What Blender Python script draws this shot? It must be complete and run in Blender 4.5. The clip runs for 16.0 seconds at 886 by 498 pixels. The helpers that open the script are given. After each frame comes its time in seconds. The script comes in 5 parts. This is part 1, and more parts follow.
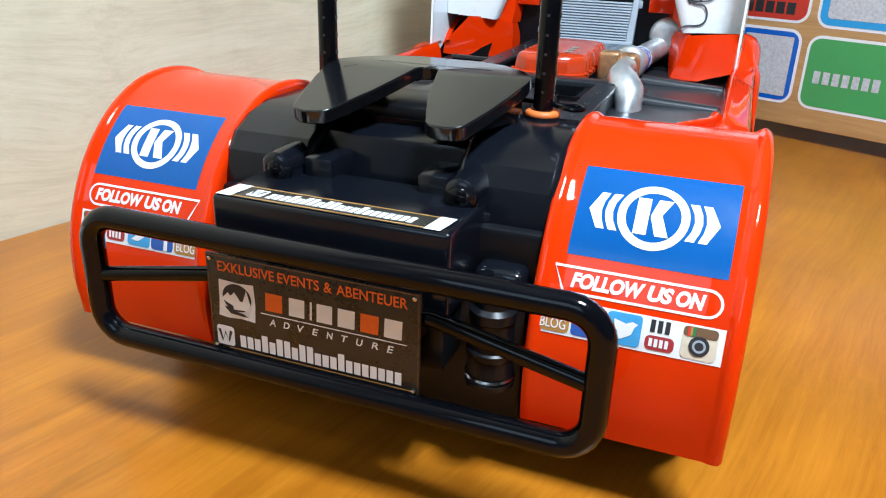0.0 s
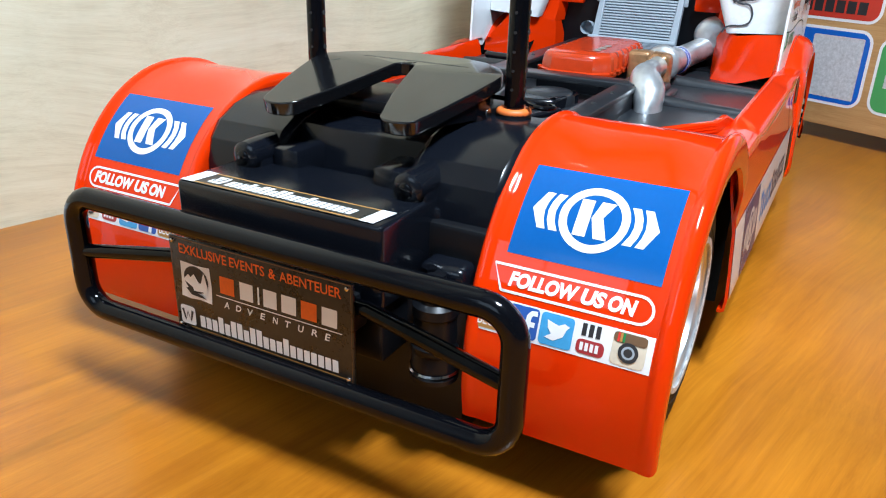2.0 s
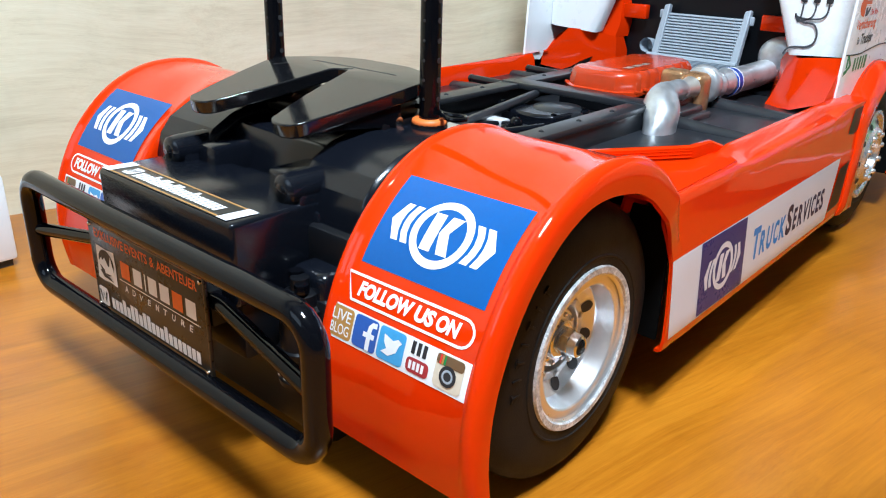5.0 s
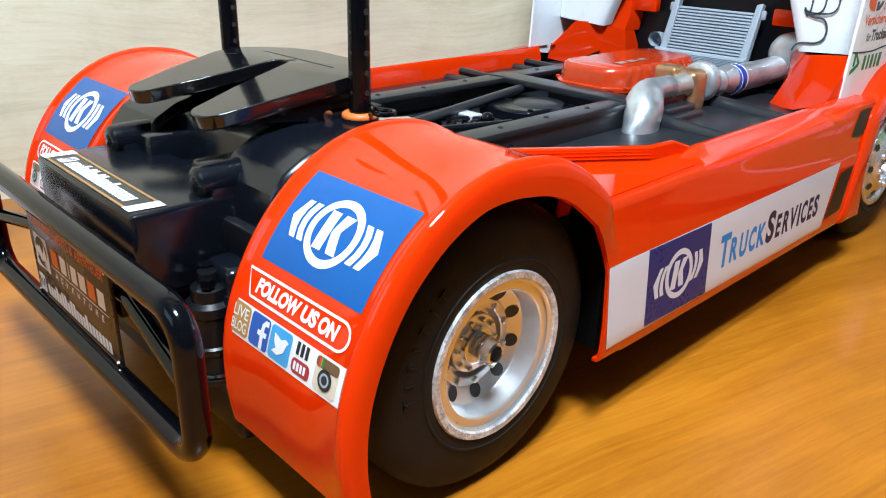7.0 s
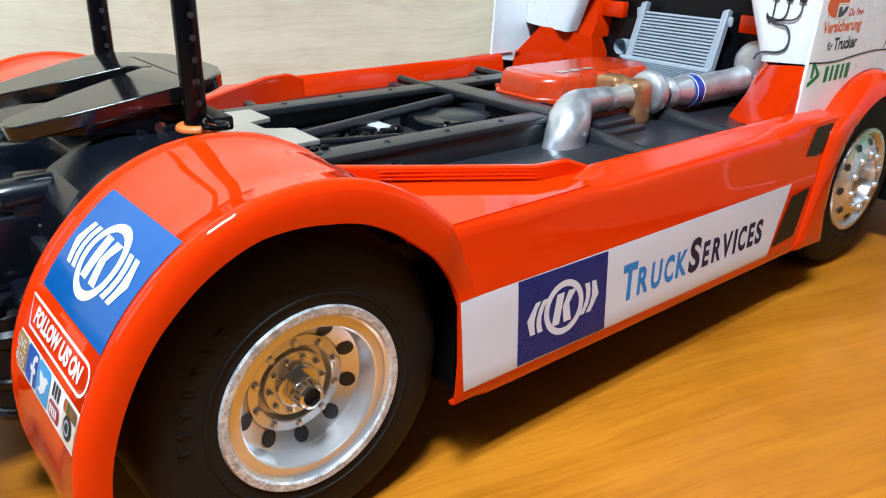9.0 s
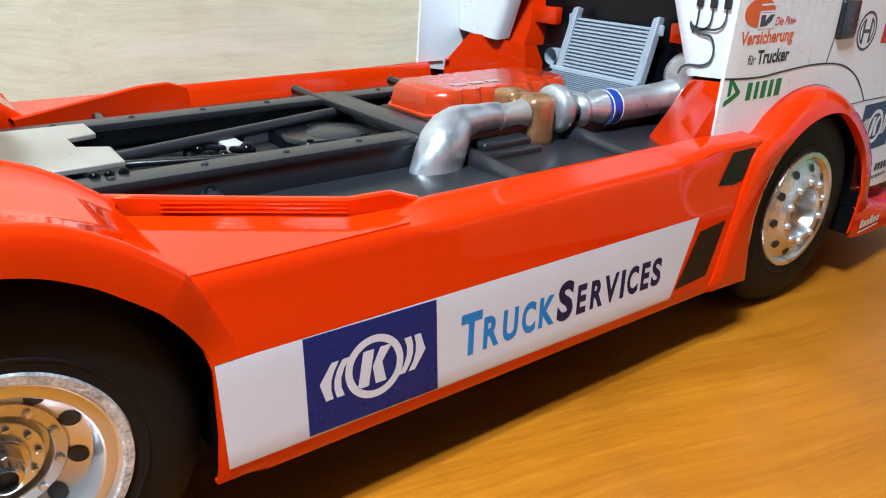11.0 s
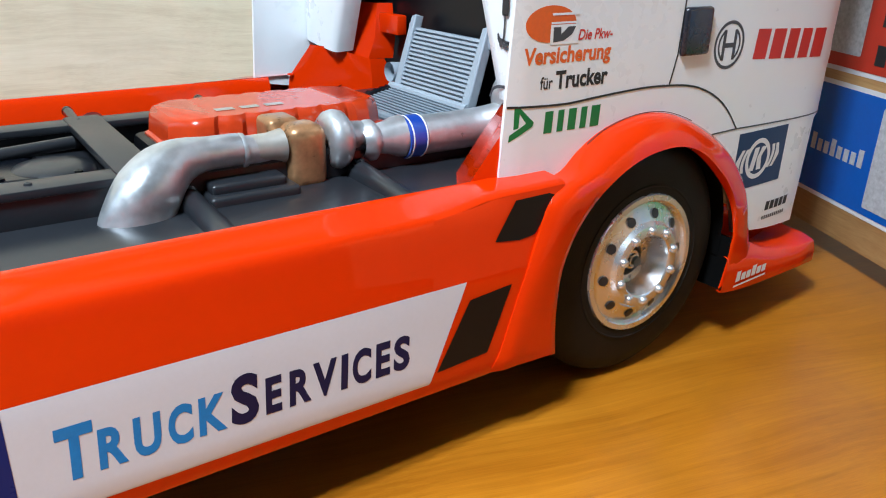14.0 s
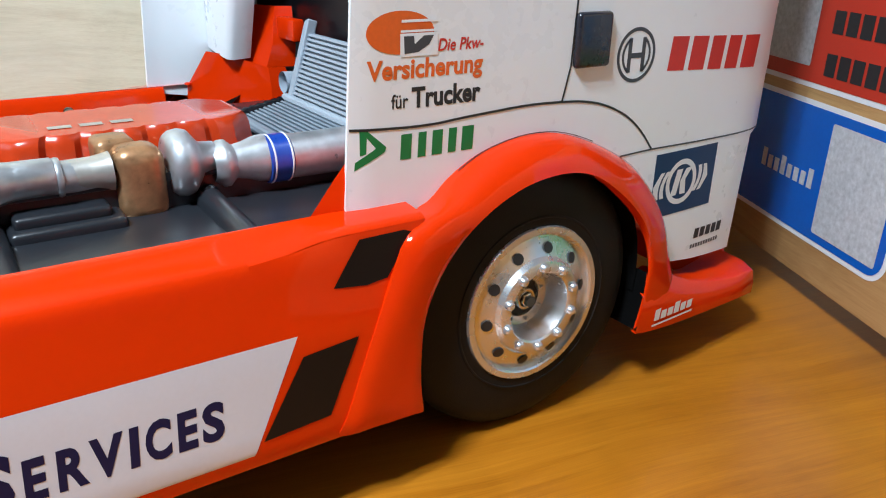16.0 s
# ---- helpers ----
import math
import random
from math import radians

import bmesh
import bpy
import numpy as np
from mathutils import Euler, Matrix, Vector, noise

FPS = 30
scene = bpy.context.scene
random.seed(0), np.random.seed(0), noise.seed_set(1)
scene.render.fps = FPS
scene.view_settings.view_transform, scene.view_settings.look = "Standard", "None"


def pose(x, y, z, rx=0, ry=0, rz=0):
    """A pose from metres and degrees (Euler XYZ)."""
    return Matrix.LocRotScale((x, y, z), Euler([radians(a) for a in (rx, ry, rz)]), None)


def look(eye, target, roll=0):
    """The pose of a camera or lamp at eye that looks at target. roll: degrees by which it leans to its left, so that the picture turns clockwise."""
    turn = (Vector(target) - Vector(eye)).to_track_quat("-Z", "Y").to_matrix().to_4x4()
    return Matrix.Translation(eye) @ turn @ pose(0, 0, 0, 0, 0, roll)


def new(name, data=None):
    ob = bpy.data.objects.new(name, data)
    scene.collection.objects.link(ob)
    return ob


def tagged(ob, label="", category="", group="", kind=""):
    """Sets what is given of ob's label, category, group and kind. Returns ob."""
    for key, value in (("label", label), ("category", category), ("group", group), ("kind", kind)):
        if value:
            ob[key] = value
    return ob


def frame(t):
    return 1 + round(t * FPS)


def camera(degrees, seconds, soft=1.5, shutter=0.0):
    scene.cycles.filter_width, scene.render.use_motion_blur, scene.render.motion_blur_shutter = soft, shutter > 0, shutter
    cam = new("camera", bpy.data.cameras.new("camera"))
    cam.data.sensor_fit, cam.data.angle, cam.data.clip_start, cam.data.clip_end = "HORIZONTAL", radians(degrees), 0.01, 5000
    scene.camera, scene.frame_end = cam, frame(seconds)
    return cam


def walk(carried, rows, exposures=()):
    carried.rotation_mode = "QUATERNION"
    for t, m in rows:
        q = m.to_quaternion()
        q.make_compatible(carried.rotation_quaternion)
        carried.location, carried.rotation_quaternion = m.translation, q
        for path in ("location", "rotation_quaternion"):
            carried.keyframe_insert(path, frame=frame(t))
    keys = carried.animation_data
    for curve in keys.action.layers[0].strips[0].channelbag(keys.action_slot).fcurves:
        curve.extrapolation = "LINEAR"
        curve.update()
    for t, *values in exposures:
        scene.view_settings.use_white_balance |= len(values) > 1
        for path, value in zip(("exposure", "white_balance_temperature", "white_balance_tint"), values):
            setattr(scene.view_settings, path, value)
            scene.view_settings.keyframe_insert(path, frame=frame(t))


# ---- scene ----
# ---- camera ----
cam = camera(60.2, 16.0, 1.1)
PATH = [
    (0.0, 0.08545, -0.21102, 0.13594, 67.181, -1.740, 21.118),
    (0.5, 0.09455, -0.20749, 0.13632, 66.996, -1.797, 22.818),
    (1.0, 0.10336, -0.20414, 0.13702, 66.809, -1.739, 24.560),
    (1.5, 0.10963, -0.20201, 0.13718, 66.752, -1.607, 26.076),
    (2.0, 0.11966, -0.19748, 0.13704, 66.762, -1.529, 28.546),
    (2.5, 0.13077, -0.19161, 0.13736, 66.702, -1.584, 30.717),
    (3.0, 0.14175, -0.18366, 0.13753, 66.625, -1.599, 33.013),
    (3.5, 0.14886, -0.17716, 0.13753, 66.595, -1.628, 34.626),
    (4.0, 0.15427, -0.17330, 0.13768, 66.524, -1.681, 36.152),
    (4.2, 0.15910, -0.16928, 0.13619, 66.898, -1.692, 37.357),
    (6.3, 0.19001, -0.13761, 0.13647, 66.978, -1.420, 44.315),
    (6.5, 0.19031, -0.13574, 0.13690, 66.763, -1.525, 44.461),
    (7.0, 0.19921, -0.12326, 0.13661, 66.822, -1.485, 46.439),
    (7.5, 0.20508, -0.11464, 0.13632, 66.908, -1.434, 47.894),
    (8.0, 0.21003, -0.10210, 0.13626, 66.900, -1.459, 49.179),
    (8.5, 0.21525, -0.08389, 0.13541, 67.058, -1.372, 50.147),
    (9.0, 0.21878, -0.06976, 0.13516, 67.144, -1.291, 50.417),
    (9.2, 0.22068, -0.06423, 0.13380, 67.558, -1.218, 50.681),
    (11.3, 0.22791, 0.00451, 0.13382, 67.293, -1.585, 53.171),
    (11.5, 0.22782, 0.01066, 0.13347, 67.332, -1.612, 53.215),
    (12.0, 0.22890, 0.02657, 0.13358, 67.348, -1.505, 53.649),
    (12.5, 0.23078, 0.04395, 0.13345, 67.362, -1.462, 54.068),
    (13.0, 0.23254, 0.06170, 0.13331, 67.433, -1.399, 54.808),
    (13.5, 0.23383, 0.07882, 0.13308, 67.480, -1.295, 55.145),
    (14.0, 0.23514, 0.09322, 0.13291, 67.506, -1.266, 55.418),
    (14.5, 0.23508, 0.10611, 0.13252, 67.560, -1.251, 55.353),
    (15.0, 0.23475, 0.11590, 0.13229, 67.597, -1.216, 55.634),
    (15.5, 0.23190, 0.12914, 0.13221, 67.633, -1.122, 56.316),
    (16.0, 0.23160, 0.14241, 0.13218, 67.524, -1.243, 55.988),
]
walk(cam, [(t, pose(x, y, z, rx, ry, rz)) for t, x, y, z, rx, ry, rz in PATH])

# ---- light ----
world = bpy.data.worlds.new("room_air")
scene.world = world
world.use_nodes = True
world.node_tree.nodes["Background"].inputs[0].default_value = (0.9, 0.95, 1.0, 1)
world.node_tree.nodes["Background"].inputs[1].default_value = 0.10


def area_lamp(name, eye, target, sx, sy, watts, colour):
    data = bpy.data.lights.new(name, "AREA")
    data.shape, data.size, data.size_y, data.energy, data.color = "RECTANGLE", sx, sy, watts, colour
    ob = new(name, data)
    ob.matrix_world = look(eye, target)
    return ob


LAMP = (0.24, -0.155, 0.70)
COOL = (0.785, 0.952, 1.11)
for off in (-0.035, 0.035):
    spot = (LAMP[0] + off, LAMP[1], LAMP[2])
    area_lamp("lamp_tube_light", spot, (spot[0], spot[1] + 0.0001, 0), 0.045, 0.15, 6.0, COOL)
    # upward fill added to bounce off the ceiling, not part of the tubes' light
    area_lamp("ceiling_fill_light", (spot[0], spot[1], spot[2] + 0.03), (spot[0], spot[1] + 0.0001, 3), 0.032, 0.15, 4.8, COOL)
# daylight in the window behind the table's end
area_lamp("window_light", (-0.05, -1.40, 0.92), (-0.02, 0.0, 0.10), 0.8, 0.6, 3.4, (0.64, 0.86, 1.10))

# ---- materials ----
MM = 0.001


def node_mat(name):
    m = bpy.data.materials.new(name)
    m.use_nodes = True
    return m, m.node_tree, m.node_tree.nodes["Principled BSDF"]


def mat(name, colour, rough=0.5, metal=0.0, coat=0.0, vary=0.12, scale=60.0, bump=0.0, fine=900.0, spec=0.5, rvary=0.25):
    """A plain surface with two scales of variation in colour and gloss, and a fine relief."""
    m, tree, bsdf = node_mat(name)
    nodes, links = tree.nodes, tree.links
    co = nodes.new("ShaderNodeTexCoord")
    n1 = nodes.new("ShaderNodeTexNoise")
    n1.inputs["Scale"].default_value, n1.inputs["Detail"].default_value = scale, 5
    n2 = nodes.new("ShaderNodeTexNoise")
    n2.inputs["Scale"].default_value, n2.inputs["Detail"].default_value = fine, 3
    for n in (n1, n2):
        links.new(co.outputs["Object"], n.inputs["Vector"])
    mix = nodes.new("ShaderNodeMath")
    mix.operation = "MULTIPLY_ADD"
    mix.inputs[1].default_value = 0.6
    links.new(n1.outputs[0], mix.inputs[0])
    half = nodes.new("ShaderNodeMath")
    half.operation = "MULTIPLY"
    half.inputs[1].default_value = 0.4
    links.new(n2.outputs[0], half.inputs[0])
    links.new(half.outputs[0], mix.inputs[2])
    ramp = nodes.new("ShaderNodeValToRGB")
    ramp.color_ramp.elements[0].position, ramp.color_ramp.elements[1].position = 0.3, 0.7
    ramp.color_ramp.elements[0].color = (*[c * (1 - vary) for c in colour], 1)
    ramp.color_ramp.elements[1].color = (*[min(1, c * (1 + vary)) for c in colour], 1)
    links.new(mix.outputs[0], ramp.inputs[0])
    links.new(ramp.outputs[0], bsdf.inputs["Base Color"])
    rr = nodes.new("ShaderNodeMapRange")
    rr.inputs[1].default_value, rr.inputs[2].default_value = 0.3, 0.7
    rr.inputs[3].default_value, rr.inputs[4].default_value = rough * (1 - rvary), min(1, rough * (1 + rvary))
    links.new(mix.outputs[0], rr.inputs[0])
    links.new(rr.outputs[0], bsdf.inputs["Roughness"])
    bsdf.inputs["Metallic"].default_value = metal
    bsdf.inputs["Coat Weight"].default_value = coat
    bsdf.inputs["Coat Roughness"].default_value = 0.04
    bsdf.inputs["Specular IOR Level"].default_value = spec
    if bump:
        b = nodes.new("ShaderNodeBump")
        b.inputs["Strength"].default_value, b.inputs["Distance"].default_value = bump, 0.0004
        links.new(n2.outputs[0], b.inputs["Height"])
        links.new(b.outputs[0], bsdf.inputs["Normal"])
    return m


def wood_mat(name, dark, mid, light, turn, along, across, rough, coat, blotch=0.35, warp_by=0.006, streak=0.2, cross=0.0, spec=0.5):
    """Long grain that runs at the angle turn in the plane of the board (axes: object x and y, or y and z when upright)."""
    m, tree, bsdf = node_mat(name)
    nodes, links = tree.nodes, tree.links
    co = nodes.new("ShaderNodeTexCoord")
    spin = nodes.new("ShaderNodeMapping")
    spin.inputs["Rotation"].default_value = (0, 0, radians(turn))
    links.new(co.outputs["Object"], spin.inputs["Vector"])
    warp = nodes.new("ShaderNodeTexNoise")
    warp.inputs["Scale"].default_value, warp.inputs["Detail"].default_value = 6, 2
    links.new(spin.outputs[0], warp.inputs["Vector"])
    add = nodes.new("ShaderNodeMixRGB")
    add.blend_type, add.inputs[0].default_value = "LINEAR_LIGHT", warp_by
    links.new(spin.outputs[0], add.inputs[1])
    links.new(warp.outputs["Color"], add.inputs[2])

    def grain(a, c, detail):
        mp = nodes.new("ShaderNodeMapping")
        mp.inputs["Scale"].default_value = (a, c, c)
        links.new(add.outputs[0], mp.inputs["Vector"])
        n = nodes.new("ShaderNodeTexNoise")
        n.inputs["Scale"].default_value, n.inputs["Detail"].default_value, n.inputs["Roughness"].default_value = 1, detail, 0.6
        links.new(mp.outputs[0], n.inputs["Vector"])
        return n.outputs[0]

    coarse, fine, pores = grain(along, across, 3), grain(along * 3, across * 7, 5), grain(along * 9, across * 40, 2)
    m1 = nodes.new("ShaderNodeMix")
    m1.inputs[0].default_value = 0.45
    links.new(coarse, m1.inputs[2])
    links.new(fine, m1.inputs[3])
    m2 = nodes.new("ShaderNodeMix")
    m2.inputs[0].default_value = 0.22
    links.new(m1.outputs[0], m2.inputs[2])
    links.new(pores, m2.inputs[3])
    ramp = nodes.new("ShaderNodeValToRGB")
    el = ramp.color_ramp.elements
    el[0].position, el[0].color = 0.36, (*dark, 1)
    el[1].position, el[1].color = 0.64, (*light, 1)
    e = el.new(0.5)
    e.color = (*mid, 1)
    links.new(m2.outputs[0], ramp.inputs[0])
    big = nodes.new("ShaderNodeTexNoise")
    big.inputs["Scale"].default_value, big.inputs["Detail"].default_value = 9, 3
    links.new(spin.outputs[0], big.inputs["Vector"])
    tone = nodes.new("ShaderNodeMapRange")
    tone.inputs[1].default_value, tone.inputs[2].default_value = 0.3, 0.7
    tone.inputs[3].default_value, tone.inputs[4].default_value = 1 - blotch, 1 + blotch * 0.4
    links.new(big.outputs[0], tone.inputs[0])
    mul = nodes.new("ShaderNodeMixRGB")
    mul.blend_type, mul.inputs[0].default_value = "MULTIPLY", 1
    links.new(ramp.outputs[0], mul.inputs[1])
    links.new(tone.outputs[0], mul.inputs[2])
    last = mul.outputs[0]
    for source, amount, lo, hi in ((grain(along * 0.45, across * 0.42, 4), streak, 0.60, 0.72), (grain(across * 0.45, along * 1.4, 3), cross, 0.52, 0.66)):
        if amount:
            cut = nodes.new("ShaderNodeMapRange")
            cut.inputs[1].default_value, cut.inputs[2].default_value = lo, hi
            cut.inputs[3].default_value, cut.inputs[4].default_value = 1, 1 - amount
            links.new(source, cut.inputs[0])
            dim = nodes.new("ShaderNodeMixRGB")
            dim.blend_type, dim.inputs[0].default_value = "MULTIPLY", 1
            links.new(last, dim.inputs[1])
            links.new(cut.outputs[0], dim.inputs[2])
            last = dim.outputs[0]
    links.new(last, bsdf.inputs["Base Color"])
    bsdf.inputs["Specular IOR Level"].default_value = spec
    rr = nodes.new("ShaderNodeMapRange")
    rr.inputs[3].default_value, rr.inputs[4].default_value = rough * 0.8, rough * 1.25
    links.new(m2.outputs[0], rr.inputs[0])
    links.new(rr.outputs[0], bsdf.inputs["Roughness"])
    bsdf.inputs["Coat Weight"].default_value = coat
    bsdf.inputs["Coat Roughness"].default_value = 0.16
    b = nodes.new("ShaderNodeBump")
    b.inputs["Strength"].default_value, b.inputs["Distance"].default_value = 0.12, 0.0005
    links.new(m2.outputs[0], b.inputs["Height"])
    links.new(b.outputs[0], bsdf.inputs["Normal"])
    return m


RED = mat("red_lacquer", (0.73, 0.031, 0.0012), 0.04, 0, 0.0, 0.03, 14, 0.004, 200, 0.38, 0.15)
WHITE = mat("white_lacquer", (0.85, 0.88, 0.90), 0.28, 0, 0.0, 0.01, 12, 0.0, 200, 0.5, 0.06)
BLACK = mat("black_plastic", (0.004, 0.0045, 0.006), 0.34, 0, 0.0, 0.12, 50, 0.0, 1500, 0.27, 0.06)
BLACK_GLOSS = mat("black_gloss_paint", (0.0025, 0.0027, 0.004), 0.08, 0, 0.0, 0.12, 40, 0.004, 800, 0.26)
BLACK_MIRROR = mat("polished_black", (0.005, 0.005, 0.006), 0.12, 0, 0.2, 0.15, 40, 0.004, 800, 0.5)
BLACK_SHINE = mat("black_film", (0.004, 0.005, 0.008), 0.2, 0, 0.0, 0.12, 30, 0.0, 500, 0.45, 0.06)
DECK = mat("black_deck_film", (0.017, 0.019, 0.023), 0.3, 0, 0.0, 0.12, 40, 0.0, 800, 0.6, 0.06)
RUBBER = mat("tyre_rubber", (0.009, 0.008, 0.0075), 0.62, 0, 0, 0.25, 70, 0.25, 2500, 0.22)
# near-black that stands in for the shade inside the wheel wells
WELL_SHADE = mat("wheel_well_shade", (0.003, 0.003, 0.003), 0.9, 0, 0, 0.2, 70, 0.1, 1500, 0.05)
CHROME = mat("bright_chrome", (0.80, 0.81, 0.82), 0.32, 0.84, 0, 0.02, 60, 0.0, 900, 0.5, 0.15)
SATIN = mat("satin_silver", (0.72, 0.73, 0.75), 0.27, 0.8, 0, 0.02, 40, 0.01, 300, 0.5, 0.1)
CHROME_WORN = mat("worn_chrome_lip", (0.66, 0.66, 0.67), 0.5, 0.35, 0, 0.65, 300, 0.8, 1500)
STEEL = mat("bright_steel", (0.66, 0.67, 0.68), 0.18, 1.0, 0, 0.06, 200)
SILVER = mat("silver_paint", (0.56, 0.58, 0.60), 0.38, 0.72, 0.1, 0.22, 120, 0.35, 300, 0.5, 0.35)
BRONZE = mat("bronze_paint", (0.44, 0.23, 0.11), 0.34, 0.6, 0.1, 0.4, 110, 0.25, 500, 0.5, 0.4)
GREY_BLUE = mat("grey_blue_plastic", (0.33, 0.38, 0.43), 0.5, 0, 0, 0.08, 80, 0.08)
GREY_DARK = mat("dark_blue_grey", (0.10, 0.13, 0.16), 0.5, 0, 0, 0.1, 80)
GREY_MID = mat("slate_grey_plastic", (0.20, 0.24, 0.28), 0.5, 0, 0, 0.1, 80, 0.05)
ALU = mat("pale_alloy_plate", (0.55, 0.52, 0.47), 0.35, 0.6, 0, 0.08, 120)
ENGINE_RED = mat("engine_cover_red", (0.54, 0.042, 0.008), 0.18, 0, 0.12, 0.12, 90, 0.06, 400)
ORANGE = mat("orange_rubber", (0.75, 0.16, 0.03), 0.45)
BLUE = mat("blue_sticker", (0.003, 0.085, 0.30), 0.16, 0, 0.0, 0.05, 60, 0.0, 900, 0.32)
NAVY = mat("navy_sticker", (0.008, 0.019, 0.13), 0.3, 0, 0.0, 0.05, 60, 0.0, 900, 0.22)
NAVY_TEAL = mat("dark_blue_print", (0.010, 0.040, 0.11), 0.35, 0, 0.0, 0.05, 60, 0.0, 900, 0.25)
PAPER = mat("white_sticker", (0.78, 0.78, 0.79), 0.4, 0, 0.15, 0.03)
LILAC = mat("white_banner_film", (0.65, 0.645, 0.70), 0.36, 0, 0.5, 0.03)
INK = mat("black_ink", (0.02, 0.02, 0.022), 0.5)
INK_NAVY = mat("navy_ink", (0.007, 0.009, 0.05), 0.4, 0, 0.0, 0.12, 60, 0.0, 900, 0.25)
INK_BLUE = mat("light_blue_ink", (0.014, 0.20, 0.52), 0.4, 0, 0.0, 0.12, 60, 0.0, 900, 0.25)
INK_GREEN = mat("green_ink", (0.004, 0.19, 0.05), 0.4)
INK_RED = mat("red_ink", (0.62, 0.03, 0.02), 0.45)
INK_ORANGE = mat("orange_ink", (0.78, 0.13, 0.015), 0.45)
INK_GREY = mat("grey_ink", (0.055, 0.06, 0.07), 0.45)
PLATE = mat("dark_printed_plate", (0.022, 0.021, 0.018), 0.3, 0, 0.0, 0.4, 140, 0.02, 900, 0.5)
TAN = mat("tan_ink", (0.40, 0.20, 0.06), 0.45)
ICON_BLUE = mat("icon_blue", (0.02, 0.09, 0.36), 0.4)
ICON_SKY = mat("icon_sky_blue", (0.05, 0.32, 0.62), 0.4)
ICON_OCHRE = mat("icon_ochre", (0.42, 0.21, 0.05), 0.4)
ICON_CREAM = mat("icon_cream", (0.62, 0.54, 0.42), 0.4)
ICON_BROWN = mat("icon_brown", (0.14, 0.075, 0.035), 0.4)
ICON_MAROON = mat("icon_maroon", (0.36, 0.03, 0.035), 0.4)
BLUE_BAND = mat("blue_hose_band", (0.010, 0.055, 0.34), 0.3, 0, 0.3)
LENS = mat("smoked_lens", (0.018, 0.020, 0.028), 0.25, 0, 0.15)
S_RED = mat("red_sign_print", (0.52, 0.035, 0.018), 0.4, 0, 0.25, 0.08, 25)
S_BLUE = mat("blue_sign_print", (0.004, 0.11, 0.50), 0.12, 0, 0.3, 0.08, 25)
S_CYAN = mat("cyan_sign_print", (0.02, 0.32, 0.66), 0.4, 0, 0.2, 0.06, 25)
S_GREEN = mat("green_sign_print", (0.06, 0.33, 0.10), 0.4, 0, 0.2, 0.06, 25)
S_PALE = mat("pale_sign_panel", (0.50, 0.51, 0.53), 0.5, 0, 0, 0.25, 500, 0, 900)
TABLE_WOOD = wood_mat("orange_wood_veneer", (0.372, 0.110, 0.006), (0.472, 0.152, 0.009), (0.562, 0.194, 0.013), 0, 7, 90, 0.30, 0.10, 0.24, 0.012, 0.32, 0.06, 0.35)
WALL_WOOD = wood_mat("pale_oak_laminate", (0.655, 0.58, 0.415), (0.755, 0.69, 0.51), (0.82, 0.765, 0.59), 0, 9, 75, 0.55, 0.0, 0.10, 0.022, 0.13, 0.05)
BOARD_WOOD = wood_mat("tan_bamboo_board", (0.42, 0.22, 0.08), (0.55, 0.32, 0.13), (0.64, 0.40, 0.18), 0, 6, 60, 0.45, 0.1, 0.15)
PLASTER = mat("cool_plaster", (0.45, 0.46, 0.47), 0.8, 0, 0, 0.06, 3, 0.2, 120)
FLOORING = mat("grey_flooring", (0.16, 0.15, 0.14), 0.6, 0, 0, 0.2, 8, 0.2, 120)


# ---- mesh helpers: all sizes in millimetres ----
def part(name, bm, material, parent=None, label="", sharp=35, solid=0.0, bevel=0.0):
    bmesh.ops.remove_doubles(bm, verts=bm.verts, dist=0.001)
    if solid:
        bm.normal_update()
        bmesh.ops.solidify(bm, geom=bm.faces[:], thickness=solid)
    bmesh.ops.scale(bm, vec=(MM, MM, MM), verts=bm.verts)
    me = bpy.data.meshes.new(name)
    bm.to_mesh(me)
    bm.free()
    me.materials.append(material)
    for p in me.polygons:
        p.use_smooth = True
    me.set_sharp_from_angle(angle=radians(sharp))
    ob = new(name, me)
    ob.parent = parent
    if bevel:
        b = ob.modifiers.new("edges", "BEVEL")
        b.width, b.segments, b.limit_method, b.angle_limit = bevel * MM, 2, "ANGLE", radians(40)
    if label:
        tagged(ob, label)
    return ob


def empty(name, parent=None):
    ob = new(name)
    ob.empty_display_size = 0.02
    ob.parent = parent
    return ob


def box(bm, x0, x1, y0, y1, z0, z1, bevel=0.0, segs=2, m=None):
    made = bmesh.ops.create_cube(bm, size=1)["verts"]
    for v in made:
        v.co = Vector(((x0 + x1) / 2 + v.co.x * (x1 - x0), (y0 + y1) / 2 + v.co.y * (y1 - y0), (z0 + z1) / 2 + v.co.z * (z1 - z0)))
    if m is not None:
        bmesh.ops.transform(bm, matrix=m, verts=made)
    if bevel:
        edges = list({e for v in made for e in v.link_edges})
        bmesh.ops.bevel(bm, geom=edges, offset=bevel, segments=segs, profile=0.5, affect="EDGES")
    return bm


def loft(bm, rings, close=False, caps=False):
    rows = [[bm.verts.new(p) for p in r] for r in rings]
    n = len(rows[0])
    for a, b in zip(rows, rows[1:]):
        for i in range(n if close else n - 1):
            j = (i + 1) % n
            bm.faces.new((a[i], a[j], b[j], b[i]))
    if caps:
        bm.faces.new(rows[0])
        bm.faces.new(rows[-1])
    bmesh.ops.recalc_face_normals(bm, faces=bm.faces)
    return bm


